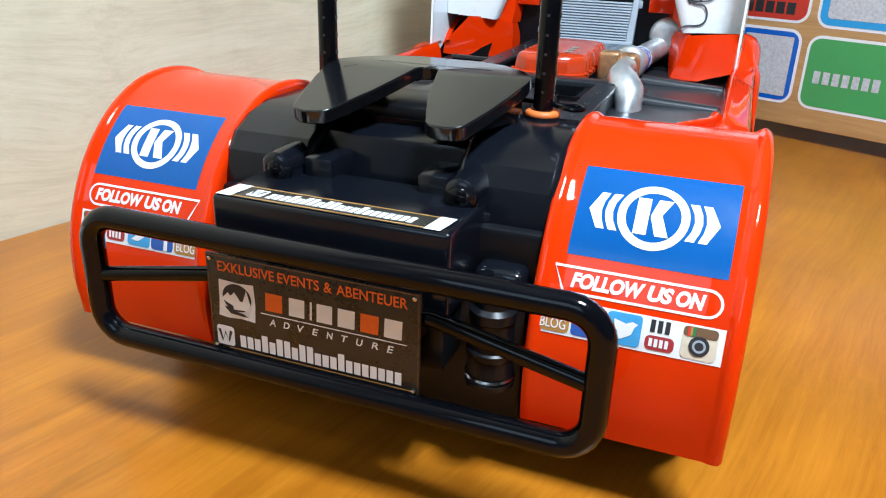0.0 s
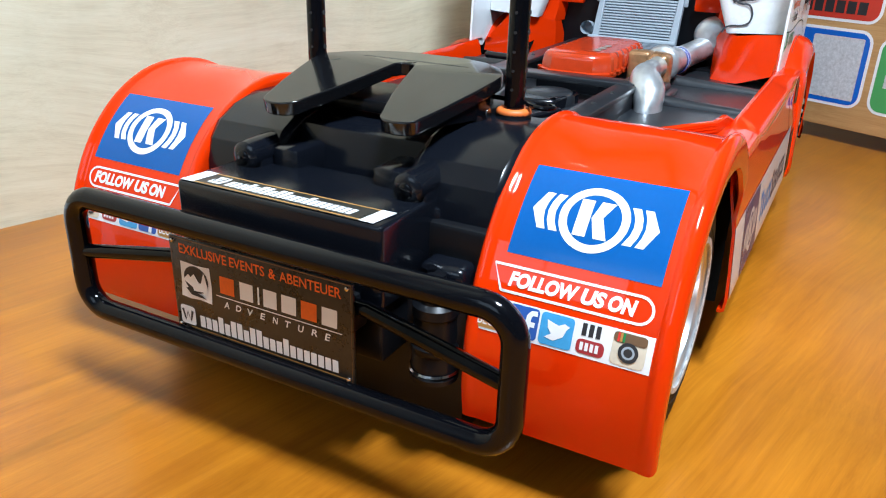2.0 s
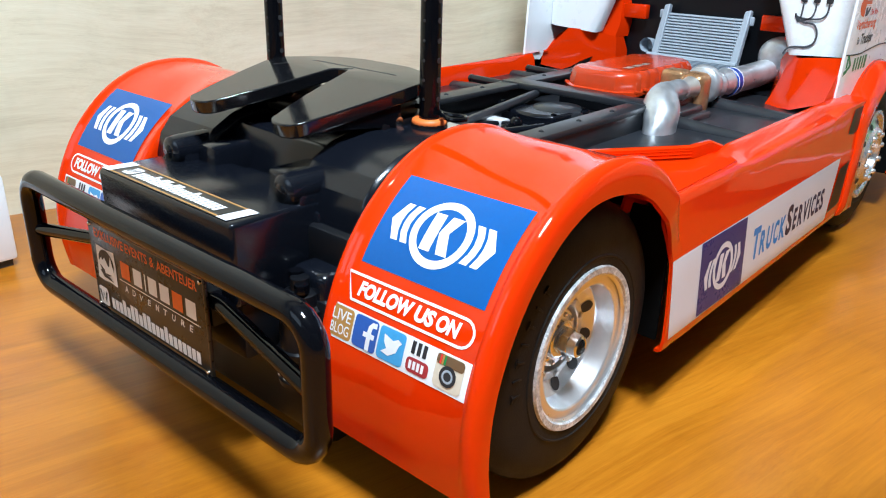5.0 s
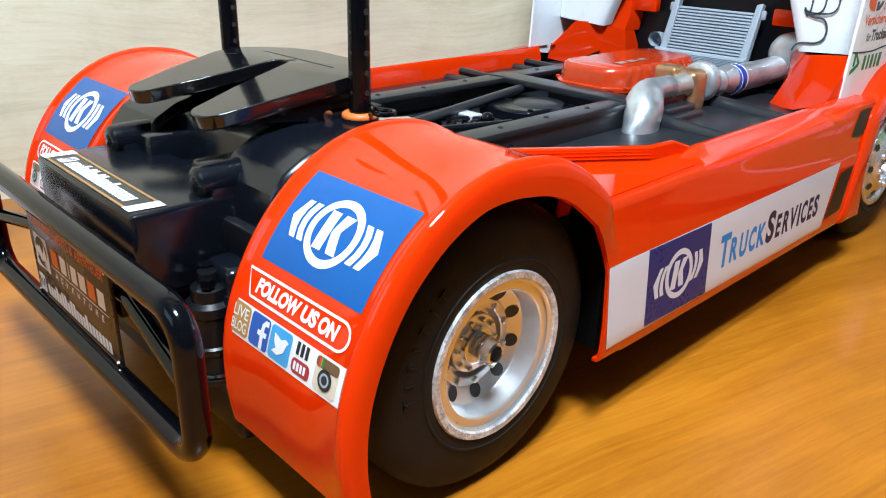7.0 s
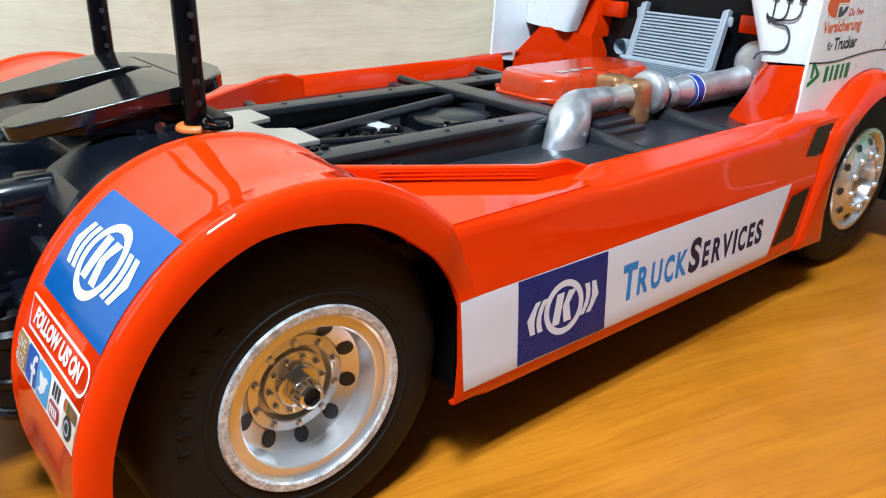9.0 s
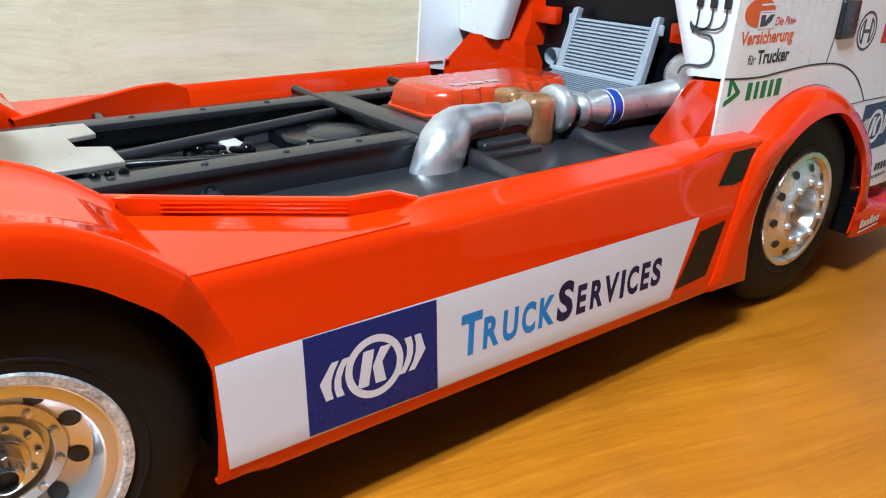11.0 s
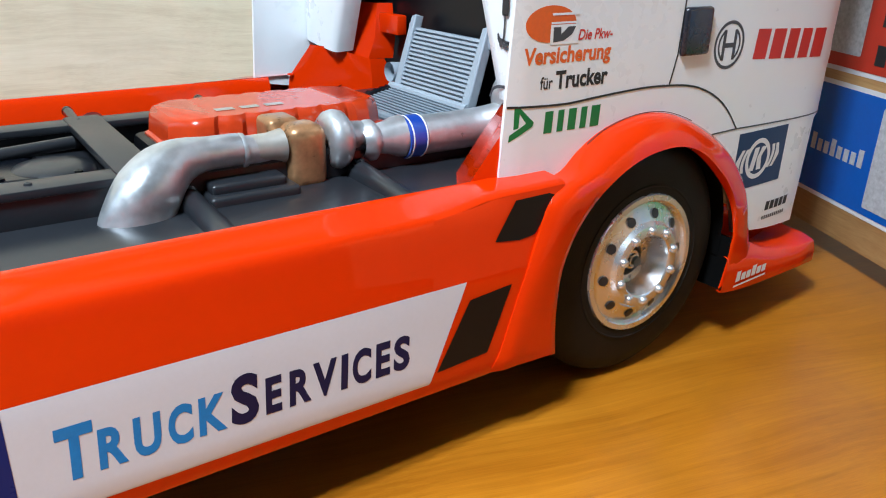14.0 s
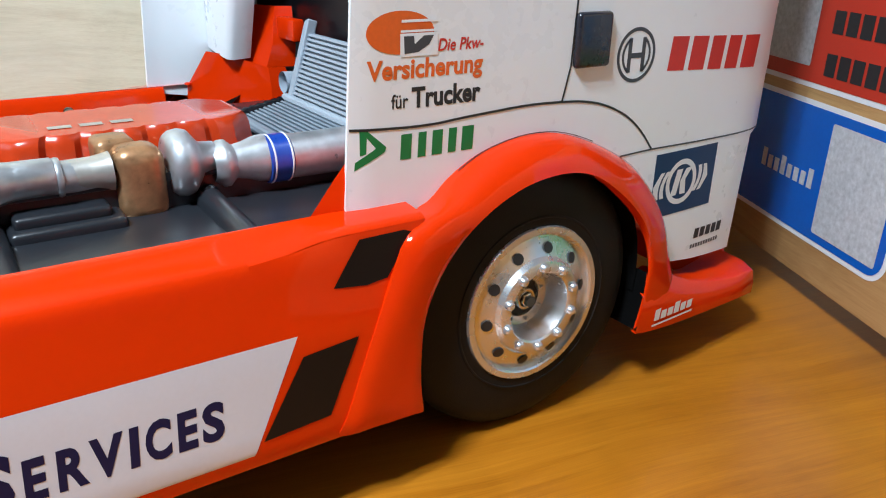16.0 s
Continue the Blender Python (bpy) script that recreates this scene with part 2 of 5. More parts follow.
def prism(bm, pts, axis, a, b):
    """A flat outline pushed from a to b along an axis. pts are the other two coordinates in x, y, z order."""
    def at(p, w):
        return {"x": (w, p[0], p[1]), "y": (p[0], w, p[1]), "z": (p[0], p[1], w)}[axis]
    loft(bm, [[at(p, a) for p in pts], [at(p, b) for p in pts]], close=True)
    bm.faces.new([bm.verts.new(at(p, a)) for p in pts])
    bm.faces.new([bm.verts.new(at(p, b)) for p in pts])
    bmesh.ops.remove_doubles(bm, verts=bm.verts, dist=0.001)
    bmesh.ops.recalc_face_normals(bm, faces=bm.faces)
    return bm


def spline(pts, n=6):
    """A smooth line through points."""
    pts = [Vector(p) for p in pts]
    out = []
    for i in range(len(pts) - 1):
        p0, p1, p2, p3 = pts[max(i - 1, 0)], pts[i], pts[i + 1], pts[min(i + 2, len(pts) - 1)]
        for k in range(n):
            u = k / n
            out.append(0.5 * (2 * p1 + (p2 - p0) * u + (2 * p0 - 5 * p1 + 4 * p2 - p3) * u * u + (3 * p1 - p0 - 3 * p2 + p3) * u ** 3))
    return out + [pts[-1]]


def tube(bm, pts, radius, segs=12, closed=False, caps=True):
    """A round bar along points; radius is a number or one for each point."""
    pts = [Vector(p) for p in pts]
    n = len(pts)
    radii = radius if isinstance(radius, (list, tuple)) else [radius] * n
    rings, side = [], None
    for i, p in enumerate(pts):
        ahead = pts[(i + 1) % n] if closed or i < n - 1 else p
        back = pts[i - 1] if closed or i > 0 else p
        t = (ahead - back).normalized()
        if side is None:
            side = t.cross(Vector((0, 0, 1)) if abs(t.z) < 0.9 else Vector((1, 0, 0))).normalized()
        side = (side - t * side.dot(t)).normalized()
        up = t.cross(side)
        rings.append([p + radii[i] * (math.cos(k * math.tau / segs) * side + math.sin(k * math.tau / segs) * up) for k in range(segs)])
    if closed:
        rings.append(rings[0])
    return loft(bm, rings, close=True, caps=caps and not closed)


def lathe(bm, profile, centre, axis="x", segs=48, sign=1):
    """profile: (offset along the axis, radius)."""
    cx, cy, cz = centre
    rings = []
    for a, r in profile:
        ring = []
        for k in range(segs):
            c, s = math.cos(k * math.tau / segs) * r, math.sin(k * math.tau / segs) * r
            ring.append({"x": (cx + sign * a, cy + c, cz + s), "y": (cx + c, cy + sign * a, cz + s), "z": (cx + c, cy + s, cz + sign * a)}[axis])
        rings.append(ring)
    return loft(bm, rings, close=True)


# flat shapes in (u, v), later laid onto a surface
def fpoly(bm, pts):
    f = bm.faces.new([bm.verts.new((p[0], p[1], 0)) for p in pts])
    f.normal_update()
    if f.normal.z < 0:
        f.normal_flip()
    return bm


def frect(bm, x0, y0, x1, y1, r=0.0, slant=0.0):
    pts = []
    if r:
        for cx, cy, a in ((x1 - r, y1 - r, 0), (x0 + r, y1 - r, 90), (x0 + r, y0 + r, 180), (x1 - r, y0 + r, 270)):
            pts += [(cx + r * math.cos(radians(a + k * 15)), cy + r * math.sin(radians(a + k * 15))) for k in range(7)]
    else:
        pts = [(x0, y0), (x1, y0), (x1, y1), (x0, y1)]
    return fpoly(bm, [(x + slant * (y - y0), y) for x, y in pts])


def fring(bm, cx, cy, rx, ry, w, segs=48, a0=0, a1=360):
    inner, outer = [], []
    full = a1 - a0 >= 360
    for k in range(segs + (0 if full else 1)):
        a = radians(a0 + (a1 - a0) * k / segs)
        outer.append(bm.verts.new((cx + rx * math.cos(a), cy + ry * math.sin(a), 0)))
        inner.append(bm.verts.new((cx + (rx - w) * math.cos(a), cy + (ry - w) * math.sin(a), 0)))
    n = len(outer)
    for i in range(n if full else n - 1):
        j = (i + 1) % n
        bm.faces.new((inner[i], outer[i], outer[j], inner[j]))
    return bm


def fdisc(bm, cx, cy, rx, ry, segs=40):
    return fpoly(bm, [(cx + rx * math.cos(k * math.tau / segs), cy + ry * math.sin(k * math.tau / segs)) for k in range(segs)])


def fline(bm, pts, w):
    """A line of width w through points."""
    pts = [Vector((p[0], p[1])) for p in pts]
    left, right = [], []
    for i, p in enumerate(pts):
        t = (pts[min(i + 1, len(pts) - 1)] - pts[max(i - 1, 0)]).normalized()
        nrm = Vector((-t.y, t.x)) * w / 2
        left.append(bm.verts.new((*(p + nrm), 0)))
        right.append(bm.verts.new((*(p - nrm), 0)))
    for i in range(len(pts) - 1):
        bm.faces.new((right[i], right[i + 1], left[i + 1], left[i]))
    return bm


def ftext(bm, words, x0, y0, x1, y1, shear=0.0, bold=0.0):
    """Words that fill the rectangle."""
    cu = bpy.data.curves.new("words", "FONT")
    cu.body, cu.shear, cu.offset, cu.resolution_u = words, shear, bold, 4
    ob = bpy.data.objects.new("words", cu)
    scene.collection.objects.link(ob)
    bpy.context.view_layer.update()
    me = bpy.data.meshes.new_from_object(ob.evaluated_get(bpy.context.evaluated_depsgraph_get()))
    co = np.array([v.co for v in me.vertices])
    lo, hi = co.min(0), co.max(0)
    old = len(bm.verts)
    bm.from_mesh(me)
    bm.verts.ensure_lookup_table()
    for v in bm.verts[old:]:
        v.co = Vector((x0 + (v.co.x - lo[0]) / (hi[0] - lo[0]) * (x1 - x0), y0 + (v.co.y - lo[1]) / (hi[1] - lo[1]) * (y1 - y0), 0))
    bpy.data.objects.remove(ob)
    bpy.data.curves.remove(cu)
    bpy.data.meshes.remove(me)
    return bm


def fbars(x0, y0, x1, y1, count, gap=0.25, slant=0.0, ups=(), r=0.0):
    """Writing that is not spelt out: upright bars, some of them taller; a list of flat shapes."""
    step = (x1 - x0) / count
    out = []
    for k in range(count):
        top = y1 if not ups or k in ups else y0 + (y1 - y0) * 0.72
        out.append(frect(bmesh.new(), x0 + k * step, y0, x0 + (k + 1 - gap) * step, top, r, slant))
    return out


def lay(name, bm, surface, material, parent, lift=0.25, step=0.0, label="", step_u=0.0, solid=0.0):
    """Lays a flat shape onto surface(u, v, lift); step cuts it so that it can bend."""
    bmesh.ops.triangulate(bm, faces=bm.faces)
    for size, axis in ((step, 1), (step_u, 0)):
        if size:
            vals = [v.co[axis] for v in bm.verts]
            k = math.floor(min(vals) / size) + 1
            while k * size < max(vals):
                co, no = [0, 0, 0], [0, 0, 0]
                co[axis], no[axis] = k * size, 1
                bmesh.ops.bisect_plane(bm, geom=bm.verts[:] + bm.edges[:] + bm.faces[:], plane_co=co, plane_no=no)
                k += 1
    for v in bm.verts:
        v.co = Vector(surface(v.co.x, v.co.y, lift * 0.6))
    return part(name, bm, material, parent, label, sharp=60, solid=solid)


def fresh():
    return bmesh.new()


def lay_all(name, shapes, *more, **named):
    """Each flat shape becomes a part of its own."""
    return [lay(name, bm, *more, **named) for bm in shapes]


def emblem(cx, cy, h, slant=0.0):
    """Ring, upright bar with an open wedge, and two pairs of chevron blocks: a list of flat shapes."""
    r = h * 0.345
    out = [fring(fresh(), cx, cy, r, r, r * 0.235)]
    wedge = [[(-0.49, -0.565), (-0.12, -0.565), (-0.12, 0.565), (-0.49, 0.565)],
             [(-0.08, 0.02), (0.09, 0.565), (0.50, 0.565), (0.235, 0.085), (0.49, -0.565), (0.12, -0.565)]]
    for pts in wedge:
        out.append(fpoly(fresh(), [(cx + r * (x + y * slant), cy + r * y) for x, y in pts]))
    for s in (-1, 1):
        inner = [(0.93, 0.57), (1.18, 0.57), (1.31, 0.28), (1.35, 0.0), (1.31, -0.28), (1.18, -0.57), (0.93, -0.57), (1.08, -0.28), (1.13, 0.0), (1.08, 0.28)]
        outer = [(1.29, 0.57), (1.53, 0.57), (1.82, 0.0), (1.53, -0.57), (1.29, -0.57), (1.41, -0.28), (1.45, 0.0), (1.41, 0.28)]
        for pts in (inner, outer):
            pts = [(cx + r * (s * x + y * slant), cy + r * y) for x, y in pts]
            out.append(fpoly(fresh(), pts))
    return out


# ---- room: floor, walls, ceiling ----
def setting(name, bm, material, label, m=None, **more):
    ob = part(name, bm, material, None, "", **more)
    if m is not None:
        ob.matrix_world = m
    return tagged(ob, label, name.split("_")[0], "", "structure")


WALL = pose(-0.210, 0.035, 0, 0, 0, 76)      # local x runs along the panelled wall, local y away from the table
setting("wall_west", box(fresh(), -1600, 1900, 0, 60, -750, 1850), WALL_WOOD, "pale oak laminate wall with fine horizontal grain", WALL)
setting("wall_north", box(fresh(), 1900, 1960, -3300, 60, -750, 1850), PLASTER, "plain warm white plaster wall", WALL)
setting("wall_south", box(fresh(), -1660, -1600, -3300, 60, -750, 1850), PLASTER, "plain warm white plaster wall", WALL)
setting("wall_east", box(fresh(), -1600, 1900, -3300, -3240, -750, 1850), PLASTER, "plain warm white plaster wall", WALL)
setting("floor", box(fresh(), -1600, 1900, -3240, 0, -800, -750), FLOORING, "plain grey floor under the table", WALL)
setting("ceiling", box(fresh(), -1600, 1900, -3240, 0, 1850, 1900), PLASTER, "plain warm white ceiling", WALL)

lamp_thing = empty("hanging_lamp")
lamp_thing.matrix_world = pose(*LAMP, 0, 0, 0)
part("housing", box(fresh(), -80, 80, -100, 100, 4, 22, 4), WHITE, lamp_thing)
for y in (-70, 70):
    part("cord", tube(fresh(), [(0, y, 20), (0, y, 1149)], 1.5, 8), INK, lamp_thing)
tagged(lamp_thing, "white hanging lamp with two tubes, switched on", "lamp")
# ---- table ----
table = empty("table")
table.matrix_world = pose(-0.210, 0.035, 0, 0, 0, 76)
top = part("tabletop", box(fresh(), -700, 900, -900, -2, -28, 0, 2), TABLE_WOOD, table)
for x, y in ((-640, -840), (-640, -60), (840, -840), (840, -60)):
    part("leg", box(fresh(), x - 25, x + 25, y - 25, y + 25, -750, -28, 3), TABLE_WOOD, table)
tagged(table, "orange-brown wood veneer table with satin varnish against the wall", "table")

# small white box at the back of the table
carton = part("white_carton", box(fresh(), 0, 62, -70, 0, 3, 40, 1.5), WHITE)
carton.matrix_world = pose(-0.2165, -0.046, 0, 0, 0, 0)
tagged(carton, "small plain white cardboard box on the table by the wall", "box")
part("base", box(fresh(), 2, 60, -68, -2, 0, 3, 0), INK, carton)

# ---- sign board behind the truck ----
board = empty("sign_board")
board.matrix_world = pose(0.049, 0.430, 0, 0, 0, -25.8)
part("panel", box(fresh(), -150, 330, 0, 12, 10.8, 190, 1), BOARD_WOOD, board)
for x in (-100, 280):
    part("foot", box(fresh(), x - 12, x + 12, 3, 60, 0, 10.8, 1), INK, board, "dark low foot")


def on_board(u, v, lift):
    return (u, -lift, v)


def sticker(u0, v0, u1, v1, colour, edge=2.0, r=7):
    lay("sticker_border", frect(fresh(), u0 - edge, v0 - edge, u1 + edge, v1 + edge, r + edge), on_board, PAPER, board, 0.3)
    lay("sticker", frect(fresh(), u0, v0, u1, v1, r), on_board, colour, board, 0.6)


sticker(-58, 27.5, 81.5, 75.5, S_BLUE)
sticker(90, 27, 185, 73.5, S_GREEN)
sticker(-58, 83.5, 83, 150, S_RED)
sticker(92, 82.5, 190, 150, S_CYAN)
lay("pale_square", frect(fresh(), 42, 30.5, 78, 72, 1), on_board, S_PALE, board, 0.9)
lay("pale_square", frect(fresh(), -14, 89, 21, 125, 1), on_board, S_PALE, board, 0.9)
lay("pale_square", frect(fresh(), 97, 87, 150, 140, 3), on_board, S_PALE, board, 0.9)
lay_all("pale_writing", fbars(1, 45.5, 38, 53, 8, 0.3, 0, (0, 3, 7)), on_board, S_PALE, board, 0.9)
lay_all("pale_writing", fbars(96, 43, 142, 51.5, 7, 0.3), on_board, S_PALE, board, 0.9)
lay_all("dark_writing", fbars(30, 87, 76, 95, 6, 0.2), on_board, INK, board, 0.9)
lay_all("dark_writing", fbars(30, 102, 76, 110, 6, 0.2), on_board, INK, board, 0.9)
tagged(board, "tan bamboo board with rounded blue, green, red and cyan stickers", "sign board")

# ---- the model truck ----
truck = empty("model_truck")
tagged(truck, "red and white scale model racing truck with black chassis deck", "model truck")

# rear mudguards: an arched shell with raised beads along both edges
ARCH = spline([(-48.0, 19.5, 0), (-49.3, 30, 0), (-48.8, 42, 0), (-46.0, 53, 0), (-40.6, 64.2, 0), (-33.5, 73.5, 0), (-24, 81.5, 0),
               (-12.5, 86.7, 0), (0, 88.3, 0), (12.5, 86.7, 0), (23, 82.3, 0), (30, 77.5, 0), (35.6, 73, 0)], 6)
ARCH_LEN = [0.0]
for p, q in zip(ARCH, ARCH[1:]):
    ARCH_LEN.append(ARCH_LEN[-1] + (q - p).length)


def on_arch(s):
    """Place (y, z) and outward normal at the length s along the arch."""
    s = min(max(s, 0), ARCH_LEN[-1] - 1e-4)
    i = max(k for k in range(len(ARCH) - 1) if ARCH_LEN[k] <= s)
    u = (s - ARCH_LEN[i]) / (ARCH_LEN[i + 1] - ARCH_LEN[i])
    p = ARCH[i].lerp(ARCH[i + 1], u)
    t0 = (ARCH[i + 1] - ARCH[max(i - 1, 0)]).normalized()
    t1 = (ARCH[min(i + 2, len(ARCH) - 1)] - ARCH[i]).normalized()
    t = t0.lerp(t1, u).normalized()
    return p, Vector((-t.y, t.x, 0))


def skirt_x(z):
    return float(np.interp(z, [22, 25, 28, 51, 62, 67.8, 69, 70, 72], [95.0, 97.4, 98.0, 96.4, 94.6, 93.7, 93.2, 92.2, 88.5]))


def guard_surface(side):
    def surface(u, s, lift):
        p, n = on_arch(s)
        return (side * u, p.x + n.x * lift, p.y + n.y * lift)
    return surface


GUARD_SECTION = [(49.0, -9), (47.9, -5), (47.4, -1.2), (47.7, 0.3), (48.6, 1.0), (49.7, 1.0), (50.6, 0.4), (51.4, 0), (64, 0), (73, 0), (82, 0),
                 (92.8, 0), (93.5, 0.5), (94.3, 1.2), (95.4, 1.4), (96.6, 0.7), (97.3, -0.8), (97.6, -4), (97.4, -8.2), (96.2, -8.6)]


def rear_guard(side):
    bm = fresh()
    rings = []
    for k in range(65):
        s = ARCH_LEN[-1] * k / 64
        p, n = on_arch(s)
        ease = min(1, max(0, (s - 112) / 24))
        ring = []
        for x, h in GUARD_SECTION:
            if x > 92 and s > 112:
                h = h * (1 - 0.5 * ease) if h > 0 else h
            if h > 0:
                h *= min(1, 0.25 + s / 40)
            if x > 95 and h < -2:
                h *= float(np.interp(s, [0, 55, 82, 100, 125], [0.62, 0.62, 0.70, 0.90, 0.98]))
            ring.append((side * x, p.x + n.x * h, p.y + n.y * h))
        rings.append(ring)
    loft(bm, rings)
    last = rings[-1][-9:]
    g = part("rear_mudguard", bm, RED, truck, "glossy red rear mudguard with stickers", sharp=50, solid=0.9)
    # the outer bead turns down along the wheel opening and fades into the skirt
    tail = [(x, h) for x, h in GUARD_SECTION if x > 92]
    crease = spline([(35.6, 73, 0), (37.6, 69.4, 0), (39.8, 65.2, 0), (42.2, 60.6, 0), (44.2, 56.2, 0), (45.4, 52.5, 0)], 5)
    lip = spline([(30.2, 66.5, 0), (33.0, 63.2, 0), (35.2, 60.2, 0), (37.0, 57.2, 0), (38.2, 54.8, 0), (39.0, 52.3, 0)], 5)
    rings = []
    for k, (c, e) in enumerate(zip(crease, lip)):
        u = k / (len(crease) - 1)
        u = u * u * (3 - 2 * u)
        ring = []
        for i, (x, h) in enumerate(tail):
            rise = max(h, 0) * 0.5 * (1 - u)
            f = min(1, max(0, -h / 8.4))
            q = c.lerp(e, f if f else (0, 0.02, 0.05, 0.09, 0.13)[min(i, 4)] * (u + 0.0))
            xs = skirt_x(q.y) + (0.25 if 0 < i < len(tail) - 1 else -0.6)
            d = (c - e).normalized()
            ring.append((side * (x + (xs - x) * u), q.x + d.x * rise, q.y + d.y * rise))
        rings.append(ring)
    blend = [[tuple(Vector(a).lerp(Vector(b), w) for a, b in zip(last, r)) for r, w in ((rings[k], k / 5),)][0] for k in range(5)]
    rings[:5] = blend
    part("guard_return", loft(fresh(), rings), RED, g, sharp=60)
    on = guard_surface(side)
    lo, hi = 54.2, 91.4
    m = 72.8

    def flip(bm2, m=72.8):
        # the left mudguard's prints read the same way round
        for v in bm2.verts:
            v.co.x = 2 * m - v.co.x
        bmesh.ops.reverse_faces(bm2, faces=bm2.faces)
        return bm2

    fix = (lambda b: b) if side > 0 else flip
    lay("logo_sticker", frect(fresh(), lo, 46.4, hi, 70.9), on, BLUE, g, 0.2, 1.5, "blue sticker with a white emblem")
    lay_all("logo_emblem", [fix(e) for e in emblem(72.5, 58.6, 24.4)], on, PAPER, g, 0.4, 1.2)
    bm = fresh()
    edge = [(54.9, 37.2), (88, 37.2)] + [(88 + 3.1 * math.sin(radians(a)), 40.3 - 3.1 * math.cos(radians(a))) for a in range(20, 180, 20)] + [(88, 43.4), (52.0, 43.4), (54.9, 37.2), (55.9, 37.2)]
    lay("slogan_outline", fline(fresh(), edge, 0.65), on, PAPER, g, 0.3, 1.2)
    words = fresh()
    for word, x0, x1 in (("FOLLOW", 56.4, 73.8), ("US", 74.5, 80.3), ("ON", 80.9, 87.4)):
        ftext(words, word, x0, 38.5, x1, 42.3, 0.2, 0.05)
    if side < 0:
        for v in words.verts:
            v.co.x += 0.4
        words = flip(words)
    lay("slogan", words, on, PAPER, g, 0.3, 1.2)
    # strip of five icons
    lay("icon_strip", frect(fresh(), 49.5, 26.6, 92.9, 35.2), on, PAPER, g, 0.25, 1.5)
    x = 49.8
    for kind, w in (("blog", 8.4), ("square", 8.2), ("bird", 8.6), ("tube", 8.4), ("photo", 9.0)):
        c = x + w / 2

        def turn_round(bm2, c=c):
            return flip(bm2, c) if side < 0 else bm2

        if kind == "blog":
            lay("icon", turn_round(frect(fresh(), x, 27.2, x + w - 0.5, 34.8, 1.2)), on, ICON_OCHRE, g, 0.45, 1.5)
            lay("lettering", turn_round(ftext(ftext(fresh(), "LIVE", x + 0.8, 31.3, x + w - 1.3, 34.0, 0, 0.01), "BLOG", x + 0.8, 28.0, x + w - 1.3, 30.6, 0, 0.01)), on, PAPER, g, 0.6, 1.5)
        elif kind == "square":
            lay("icon", turn_round(frect(fresh(), x, 27.2, x + w - 0.5, 34.8, 1.0)), on, ICON_BLUE, g, 0.45, 1.5)
            lay("icon_mark", turn_round(fline(frect(frect(fresh(), c + 0.4, 27.3, c + 1.7, 32.0, 0), c - 0.8, 30.3, c + 2.8, 31.5), [(c + 1.05, 31.4), (c + 1.15, 32.8), (c + 1.8, 33.6), (c + 3.1, 33.7)], 1.25)), on, PAPER, g, 0.6, 1.5)
        elif kind == "bird":
            lay("icon", turn_round(frect(fresh(), x, 27.2, x + w - 0.5, 34.8, 1.0)), on, ICON_SKY, g, 0.45, 1.5)
            lay("icon_mark", turn_round(fpoly(fresh(), [(c - 3, 29), (c - 0.6, 28.6), (c + 1.6, 30), (c + 2.2, 31.8), (c + 2.9, 32.6), (c + 1.6, 33.1), (c + 0.2, 32.4), (c - 2.7, 33.2), (c - 2.4, 31.4), (c - 1.4, 30.1)])), on, PAPER, g, 0.6, 1.5)
        elif kind == "tube":
            lay("icon", turn_round(frect(fresh(), x + 0.6, 27.5, x + w - 1.2, 30.9, 1.2)), on, ICON_MAROON, g, 0.45, 1.5)
            lay_all("icon_mark", [turn_round(e) for e in fbars(x + 1.4, 31.7, x + w - 2.0, 34.6, 3, 0.35)], on, INK, g, 0.45, 1.5)
            lay_all("icon_mark", [turn_round(e) for e in fbars(x + 1.5, 28.3, x + w - 2.1, 30.2, 4, 0.35)], on, PAPER, g, 0.6, 1.5)
        else:
            lay("icon", turn_round(frect(fresh(), x + 0.3, 27.2, x + w - 0.9, 34.8, 1.3)), on, ICON_CREAM, g, 0.45, 1.5)
            lay("icon_band", turn_round(frect(fresh(), x + 0.4, 32.4, x + w - 1.0, 34.7, 0.8)), on, ICON_BROWN, g, 0.6, 1.5)
            for k, tint in enumerate((INK_RED, ICON_OCHRE, INK_GREEN)):
                lay("icon_stripe", turn_round(frect(fresh(), x + 1.3 + k * 0.6, 32.5, x + 1.8 + k * 0.6, 34.6)), on, tint, g, 0.75, 1.5)
            lay("icon_lens", turn_round(fdisc(fresh(), c - 0.3, 30.4, 2.3, 2.3)), on, INK, g, 0.75, 1.5)
            lay("icon_lens_ring", turn_round(fring(fresh(), c - 0.3, 30.4, 1.5, 1.5, 0.5)), on, GREY_BLUE, g, 0.9, 1.5)
        x += w
    return g


for side in (1, -1):
    rear_guard(side)


